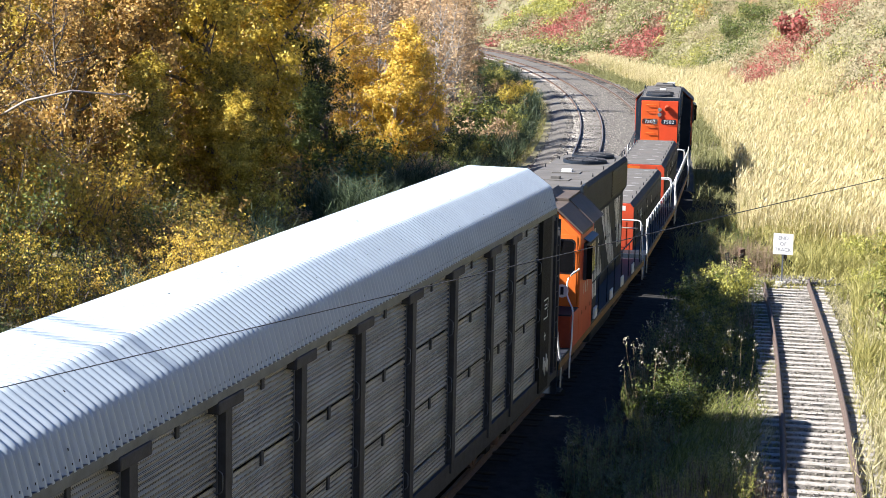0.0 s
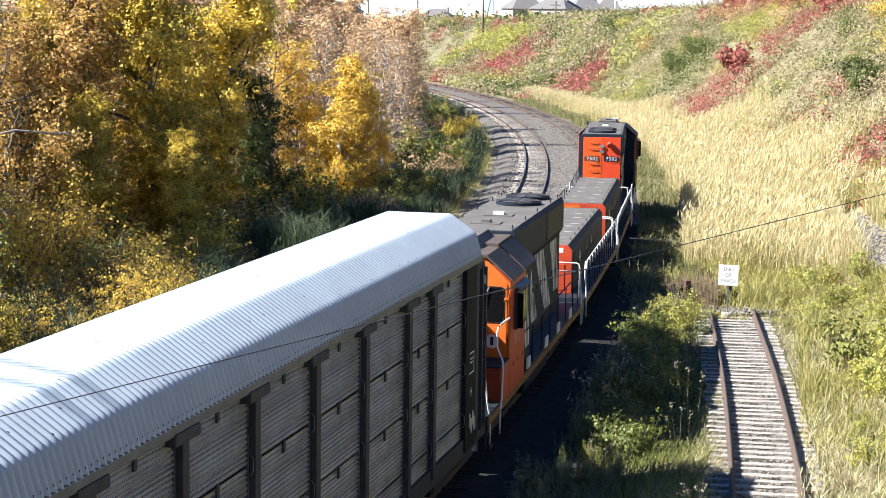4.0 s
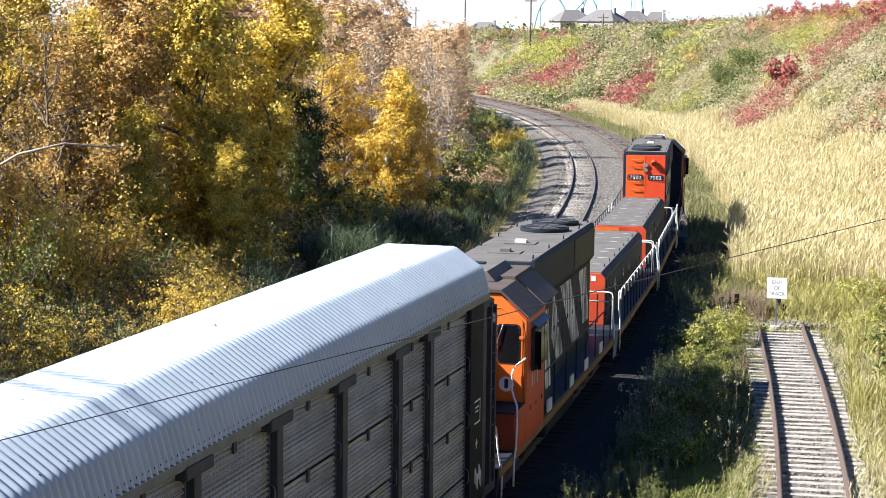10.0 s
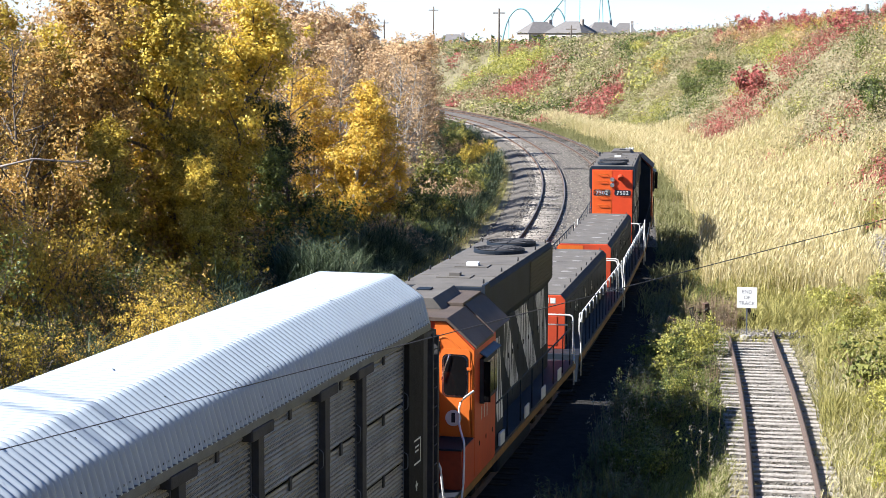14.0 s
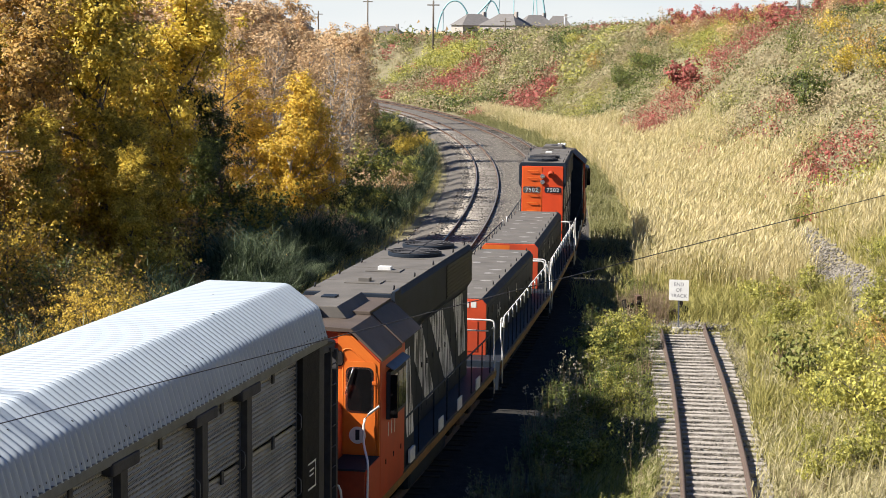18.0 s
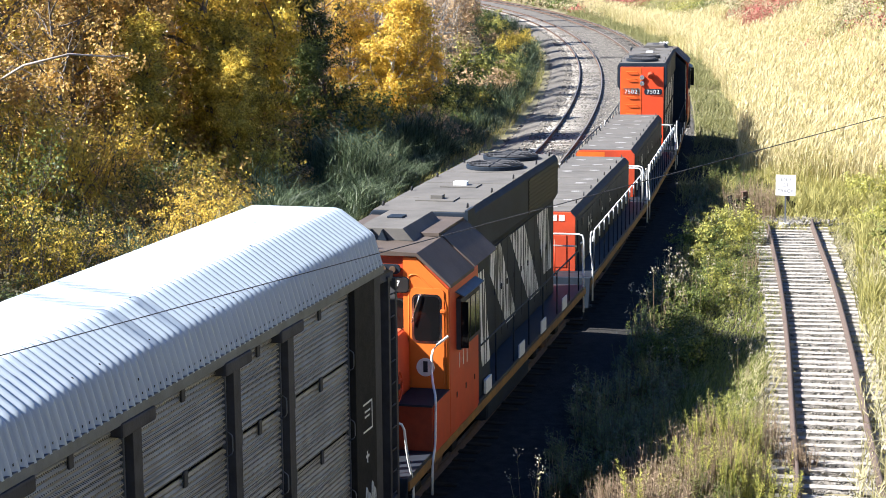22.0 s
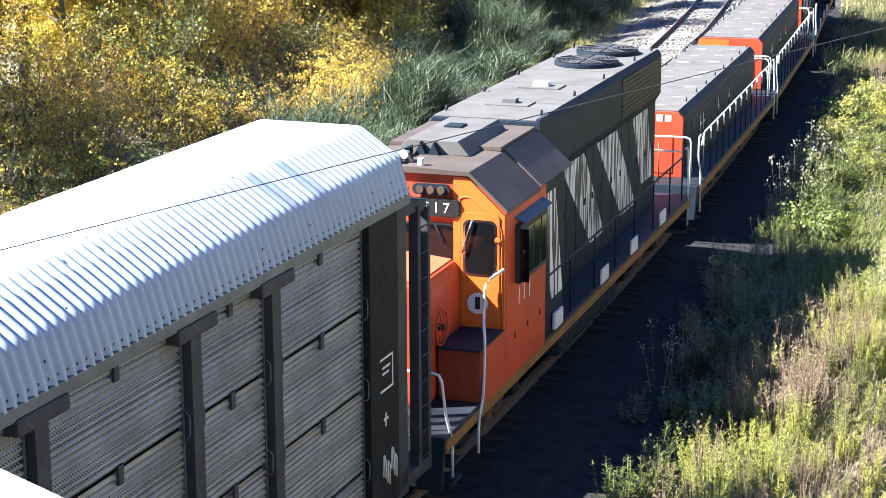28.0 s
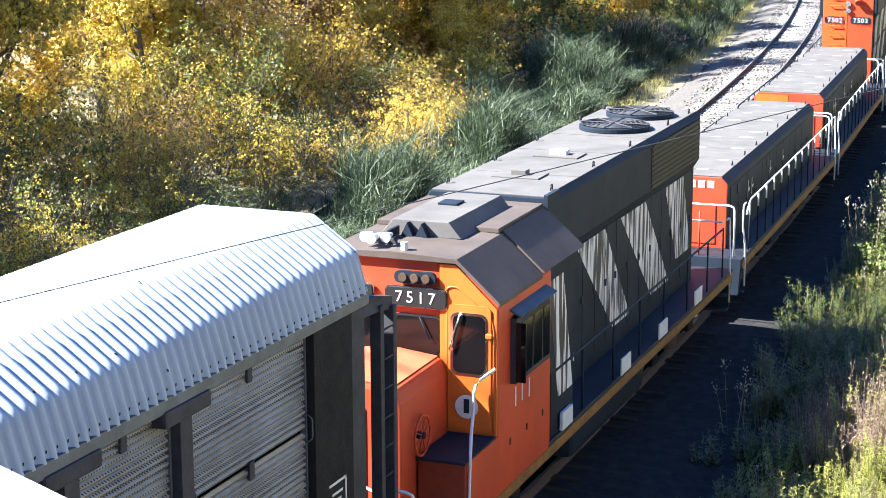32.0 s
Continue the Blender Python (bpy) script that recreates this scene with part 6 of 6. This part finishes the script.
# ---- the spur with its sign ----
M_SPUR_RAIL = mat("dull_brown_rail", (0.115, 0.082, 0.066), (0.06, 0.044, 0.037), 0.8, scale=9, bump=0.3)
M_SIGN = mat("white_sign_enamel", (0.634, 0.634, 0.619), (0.547, 0.547, 0.533), 0.45, scale=5)
M_LETTER = mat("faded_sign_paint", (0.20, 0.20, 0.22), (0.12, 0.12, 0.13), 0.6)


def spur():
    t = thing("spur_track", "disused spur track with weathered ties and dull brown rails", "railway track", kind="structure")
    ys = np.arange(20, 65.6, 1.0)
    for side in (-0.753, 0.753):
        rows = []
        for y in ys:
            x, dx = spur_at(y)
            n = Vector((1, -dx, 0)).normalized()
            for a, z in RAIL:
                rows.append((x + n.x * (side + a), y + n.y * (side + a), z))
        k = len(RAIL)
        i, j = np.meshgrid(np.arange(len(ys) - 1), np.arange(k - 1), indexing="ij")
        f = np.stack([i * k + j, i * k + j + 1, (i + 1) * k + j + 1, (i + 1) * k + j], -1).reshape(-1, 4)
        put("rail", mesh_np("rail", rows, f, M_SPUR_RAIL), t)
    shapes = []
    rr = random.Random(9)
    for k in range(4):
        bm = boxed(-1.27, 1.27, -0.115, 0.115, -0.1, 0.0, 0.012)
        bmesh.ops.subdivide_edges(bm, edges=[e for e in bm.edges if e.calc_length() > 1], cuts=7)
        for v in bm.verts:
            v.co += Vector((rr.uniform(-0.012, 0.012), rr.uniform(-0.018, 0.018), rr.uniform(-0.014, 0.008)))
        me = bpy.data.meshes.new("tie")
        bm.to_mesh(me)
        bm.free()
        me.materials.append(M_TIE)
        shapes.append(me)
    y = 22.0
    while y < 64.4:
        x, dx = spur_at(y)
        put("tie", rr.choice(shapes), t, pose(x + rr.uniform(-0.06, 0.06), y, -0.165 + rr.uniform(-0.03, 0.006), 0, rr.uniform(-0.6, 0.6), math.degrees(-math.atan(-dx)) * -1 + rr.uniform(-1.2, 1.2)))
        y += 0.56 + rr.uniform(-0.04, 0.04)
    rng = np.random.default_rng(12)
    stones("spur_stones", "loose pale stones between the spur's ties", 9000, lambda: spur_spot(rng), 0.026, rng)


def spur_spot(rng):
    y = rng.uniform(22, 66)
    x, _ = spur_at(y)
    return x + rng.normal(0, 0.85), y, -0.21


def stones(name, label, n, spot, size, rng):
    """Many small faceted stones, joined."""
    base = np.array([[1, 0, 0], [-1, 0, 0], [0, 1, 0], [0, -1, 0], [0, 0, 1], [0, 0, -1]], float)
    tri = np.array([[0, 2, 4], [2, 1, 4], [1, 3, 4], [3, 0, 4], [2, 0, 5], [1, 2, 5], [3, 1, 5], [0, 3, 5]])
    c = np.array([spot() for _ in range(n)])
    s = size * rng.uniform(0.5, 1.7, (n, 1, 1)) * rng.uniform(0.7, 1.3, (n, 6, 3))
    v = (c[:, None] + base[None] * s * [1, 1, 0.7]).reshape(-1, 3)
    f = (np.arange(n)[:, None, None] * 6 + tri[None]).reshape(-1, 3)
    tagged(new(name, mesh_np(name, v, f, M_STONE)), label, "stones", kind="stuff")


spur()


def more_stones():
    rng = np.random.default_rng(33)

    def main():
        s = rng.uniform(60, 190)
        l = rng.uniform(-7.6, -1.4 if s < 92 else 1.6)
        p = rail_point(s, l)
        return p.x, p.y, (-0.15 if -6.4 < l < 2.1 else -0.34)
    stones("ballast_stones", "loose grey ballast stones along the tracks", 15000, main, 0.05, rng)

    def heap():
        k = rng.random()
        k = 1.5 * k - 0.5
        x, y = 0.5 - 3.9 * k + rng.normal(0, 0.38), 62 + 28 * k + rng.normal(0, 0.5)
        return x, y, at_ground(x, y) + 0.03
    stones("gravel_strip", "pale gravel strip running up the bank", 5200, heap, 0.055, rng)

    def end():
        x, y = -6.4 + rng.normal(0, 0.8), 65.6 + rng.normal(0, 0.5)
        return x, y, -0.16
    stones("end_rubble", "rubble heaped at the end of the spur", 500, end, 0.055, rng)


more_stones()


def end_sign():
    t = thing("end_sign", "white end-of-track sign on a thin steel post", "sign", pose(-6.23, 64.3, -0.2))
    part("post", boxed(-0.025, 0.025, -0.02, 0.02, 0, 1.75, 0.004), M_GALV, t)
    part("base_stone", drum(0.2, 0.2, pose(-0.02, -0.05, 0.06), 9, 0.05), M_CONCRETE, t, "whitewashed base stone")
    p = part("sign_board", boxed(-0.34, 0.34, -0.045, -0.03, 1.1, 1.82, 0.006), M_SIGN, t, "white board with three faded lines")
    for k, w in enumerate(("END", "OF", "TRACK")):
        letters(w, 0.175, facing_back(0, -0.0465, 1.66 - 0.2 * k), M_LETTER, p, "lettering")
    # buffer of old timbers behind the sign
    b = thing("timber_stop", "heap of dark weathered timbers blocking the spur's end", "timber stop", pose(-7.25, 66.9, -0.3, 0, 0, 8))
    rr = random.Random(2)
    for k in range(12):
        bm = boxed(-0.1, 0.1, -0.09, 0.09, 0, rr.uniform(0.4, 0.95), 0.02)
        bmesh.ops.transform(bm, matrix=pose(-1.2 + 0.19 * k, rr.uniform(-0.35, 0.35), 0, rr.uniform(-62, 62), rr.uniform(-62, 62), rr.uniform(0, 90)), verts=bm.verts)
        part("timber", bm, M_RUST if k % 3 == 0 else M_OLD_TIE, b)


end_sign()


def overpass():
    """The road bridge that the camera stands on: parapet, deck and fascia, askew to the line."""
    t = thing("overpass", "pale concrete overpass with a sunlit parapet", "bridge", pose(0, 0.79, 0, 0, 0, -25.2), kind="structure")
    part("parapet", boxed(-45, 45, -0.32, 0.0, 8.4, 9.507, 0.03), M_CONCRETE, t)
    part("deck", boxed(-45, 45, -11, -0.33, 8.0, 8.4, 0.02), M_CONCRETE, t)
    part("fascia", boxed(-45, 45, -0.5, -0.05, 7.2, 8.0, 0.02), M_CONCRETE, t)
    part("far_parapet", boxed(-45, 45, -11.3, -11.0, 8.0, 9.5, 0.03), M_CONCRETE, t)
    for x in (-30, 22):
        part("pier", boxed(x - 0.7, x + 0.7, -10.5, -0.6, -0.6, 8.0, 0.05), M_CONCRETE, t)


overpass()


def cables():
    a, b = Vector((-9.0, 0.8, 7.25)), Vector((10.5, 30.8, 10.55))
    pts = [tuple(a.lerp(b, k / 40)) for k in range(41)]
    v, f = tube_np(pts, [0.0030] * 41, 6)
    tagged(new("cable", mesh_np("cable", v, f, M_STEEL)), "thin dark grey cable hanging slantwise before the train", "cable")

    # the power line along the overpass, whose shadow lies on the roofs below
    for back, z in ((0.0, 19.4), (0.4, 19.05)):
        t = thing("power_line", "thick dark power line strung along the overpass", "cable", pose(0, 0.79 - back, 0, 0, 0, -25.2), "power lines")
        v, f = tube_np([(x, 0, z + 0.0004 * x * x) for x in range(-45, 46, 3)], [0.04] * 31, 6)
        put("strand", mesh_np("strand", v, f, M_DARK), t)
    for x in (-45, 45):
        p = pose(0, 0, 0, 0, 0, -25.2) @ Vector((x, -0.2, 0))
        q = thing("utility_pole", "weathered wooden utility pole carrying the power line", "utility pole", pose(p.x, p.y + 0.79, -0.4), "overpass poles")
        part("pole", pipe([(0, 0, 0), (0, 0, 21)], 0.15, 8), M_BARK, q)


cables()

# ---- the far distance ----
M_TEAL = mat("pale_teal_steel", (0.216, 0.396, 0.418), (0.173, 0.331, 0.360), 0.5)
M_PALE = mat("pale_haze_steel", (0.446, 0.475, 0.490), (0.374, 0.403, 0.418), 0.6)
M_BRICK = mat("pale_house_brick", (0.351, 0.314, 0.279), (0.279, 0.242, 0.217), 0.85, scale=2)
M_SHINGLE = mat("grey_shingles", (0.157, 0.148, 0.141), (0.109, 0.102, 0.099), 0.85, scale=1)


def far_spot(az, dist, z=0.0):
    a = radians(az)
    return Vector((math.sin(a) * dist, math.cos(a) * dist, z))


def house(az, dist, w, d, h, turn, z):
    p = far_spot(az, dist, z)
    t = thing("house", "pale brick house with a grey hipped roof", "house", pose(p.x, p.y, p.z, 0, 0, turn), "far houses")
    part("wall", boxed(-w / 2, w / 2, -d / 2, d / 2, 0, h, 0.02), M_BRICK, t)
    bm = bmesh.new()
    e = 0.5
    lo = [bm.verts.new(q) for q in ((-w / 2 - e, -d / 2 - e, h), (w / 2 + e, -d / 2 - e, h), (w / 2 + e, d / 2 + e, h), (-w / 2 - e, d / 2 + e, h))]
    hi = [bm.verts.new(q) for q in ((-w / 5, 0, h + 3.4), (w / 5, 0, h + 3.4))]
    bm.faces.new(lo[::-1])
    bm.faces.new((lo[0], lo[1], hi[1], hi[0]))
    bm.faces.new((lo[1], lo[2], hi[1]))
    bm.faces.new((lo[2], lo[3], hi[0], hi[1]))
    bm.faces.new((lo[3], lo[0], hi[0]))
    rf = part("roof", bm, M_SHINGLE, t)
    part("chimney", boxed(w / 4, w / 4 + 0.9, -0.5, 0.5, h + 0.5, h + 4.0, 0.02), M_BRICK, rf)
    for fx in (-0.3, 0.02, 0.32):
        for z0 in (1.2, h - 2.2):
            wd = part("window", boxed(w * fx - 0.7, w * fx + 0.7, -d / 2 - 0.06, -d / 2 + 0.02, z0, z0 + 1.5, 0.02), M_WHITE, t)
            part("pane", boxed(w * fx - 0.58, w * fx + 0.58, -d / 2 - 0.075, -d / 2 - 0.055, z0 + 0.12, z0 + 1.38), M_GLASS, wd)


for az, dist, w, turn in ((-11.95, 560, 11, 35), (-10.98, 548, 12, -22), (-10.1, 570, 10, 28), (-9.4, 590, 8, 10)):
    house(az, dist, w, 9, 6.0, turn, 6.5)
house(-17.6, 600, 14, 10, 5.5, 5, 5.5)
house(-14.6, 640, 12, 10, 4.5, 0, 4.5)


def coaster():
    t = thing("roller_coaster", "pale teal steel roller coaster far on the skyline", "roller coaster")
    D = 1600.0

    def lane(pts, r, m, legs=()):
        out = []
        for i in range(len(pts) - 1):
            p0, p1, p2, p3 = (np.array(pts[max(0, min(len(pts) - 1, i + k))], float) for k in (-1, 0, 1, 2))
            for u in np.linspace(0, 1, 9)[:-1]:
                out.append(0.5 * (2 * p1 + (p2 - p0) * u + (2 * p0 - 5 * p1 + 4 * p2 - p3) * u * u + (3 * p1 - p0 - 3 * p2 + p3) * u ** 3))
        out.append(np.array(pts[-1], float))
        way = [tuple(far_spot(a, D, 10 + math.tan(radians(e)) * D)) for a, e in out]
        put("track", mesh_np("track", *tube_np(way, [r] * len(way), 6), m), t)
        for a, e, foot in legs:
            q = [tuple(far_spot(a, D, 10 + math.tan(radians(e)) * D)), tuple(far_spot(a + foot, D, 0))]
            put("support", mesh_np("support", *tube_np(q, [r * 0.55] * 2, 5), m), t)
    lane([(-12.9, -0.2), (-12.2, 0.25), (-11.4, 1.1), (-10.8, 1.95), (-10.45, 2.3), (-10.15, 2.15), (-9.95, 1.5), (-9.75, 0.3)], 0.75, M_TEAL, [(-11.2, 1.35, 0.0), (-10.75, 1.95, 0.0), (-10.1, 1.9, -0.12), (-10.1, 1.9, 0.1), (-11.6, 0.85, 0.05), (-12.0, 0.4, 0)])
    lane([(-13.1, 0.0), (-12.95, 0.6), (-12.7, 0.95), (-12.4, 0.95), (-12.15, 0.6), (-11.95, 0.1)], 0.7, M_TEAL, [(-12.9, 0.7, 0), (-12.2, 0.65, 0.06)])
    lane([(-11.75, 0.1), (-11.6, 0.7), (-11.42, 1.0), (-11.22, 0.7), (-11.1, 0.1)], 0.6, M_TEAL)
    lane([(-6.1, 0.1), (-5.95, 0.55), (-5.8, 0.75), (-5.65, 0.5), (-5.5, 0.1)], 0.7, M_TEAL, [(-5.8, 0.75, 0)])
    lane([(-19.7, -0.2), (-19.55, 0.9), (-19.25, 1.4), (-18.95, 1.2), (-18.7, -0.2)], 0.8, M_PALE)


coaster()


def pole(az, dist, top, arm):
    p = far_spot(az, dist)
    z = at_ground(p.x, p.y)
    t = thing("street_lamp" if arm else "utility_pole", "thin grey lamp post with a short arm" if arm else "weathered wooden utility pole", "lamp post" if arm else "utility pole", pose(p.x, p.y, z), "far poles")
    h = top - z
    part("pole", pipe([(0, 0, -0.3), (0, 0, h)], 0.16, 8), M_PALE if arm else M_BARK, t)
    if arm:
        part("arm", pipe([(0, 0, h - 0.1), (1.6, 0, h)], 0.08, 6), M_PALE, t)
    else:
        part("crossarm", boxed(-1.1, 1.1, -0.08, 0.08, h - 0.9, h - 0.7), M_BARK, t)


for az, dist, e, arm in ((-13.2, 330, 1.0, False), (-11.0, 380, 0.5, False), (-15.2, 420, 1.05, False), (-2.2, 190, 1.15, False), (-9.2, 400, 0.55, True), (-7.4, 330, 0.5, True), (-3.6, 260, 0.85, True), (0.6, 150, 1.3, True), (-6.6, 300, 0.55, False), (-17.5, 450, 0.7, False), (-17.2, 450, 0.7, False), (-16.7, 450, 0.65, False)):
    pole(az, dist, 10 + math.tan(radians(e)) * dist, arm)


def far_woods():
    """The skyline's tree belt, joined."""
    rng = np.random.default_rng(41)
    for name, m, n, label in (("far_green_trees", M_GREEN, 170, "distant belt of green trees on the skyline"), ("far_brown_trees", M_BEIGE, 60, "distant belt of brown autumn trees")):
        pcs = []
        for k in range(n):
            p = far_spot(rng.uniform(-28, 6), rng.uniform(420, 560), 0)
            z = at_ground(p.x, p.y)
            h = rng.uniform(1.5, 4.5)
            c = np.array([p.x, p.y, z + h * 0.55]) + rng.normal(0, 1, (60, 3)) * [h * 0.4, h * 0.4, h * 0.27]
            c[:, 2] = np.maximum(c[:, 2], z)
            pcs.append(leaves_np(rng, c, 0.55))
        tagged(new(name, mesh_np(name, *join_np(pcs), m)), label, "trees", kind="stuff")


far_woods()

# ---- the train's way ----
TRAIN_AT = [(0, 40.654), (1, 40.042), (2, 39.433), (3, 38.826), (4, 38.207), (7, 36.208), (8, 35.588), (9, 34.972), (10, 34.352), (11, 33.736), (12, 33.131), (13, 32.525), (14, 31.910), (18, 29.448), (19, 28.773), (20, 28.076), (21, 27.368), (22, 26.634), (23, 25.860), (24, 25.074), (27, 22.741), (28, 21.890), (29, 21.009), (30, 20.136), (31, 19.264), (32, 18.379)]


def motions():
    for t, mid, reach in VEHICLES:
        rows = []
        for sec, e in TRAIN_AT:
            # each vehicle sits on its two pivots
            a, b = rail_point(e + mid - reach), rail_point(e + mid + reach)
            c = (a + b) / 2
            rows.append((sec, pose(c.x, c.y, 0, 0, 0, math.degrees(math.atan2(a.x - b.x, b.y - a.y)))))
        walk(t, rows)
    secs = [q[0] for q in TRAIN_AT]
    ends = [q[1] for q in TRAIN_AT]
    for w, p, r in WHEELSETS:
        rows = []
        for k in range(65):
            turned = math.degrees((ends[0] - float(np.interp(k / 2, secs, ends))) / r)
            rows.append((k / 2, pose(*p, turned, 0, 0)))
        walk(w, rows)


motions()
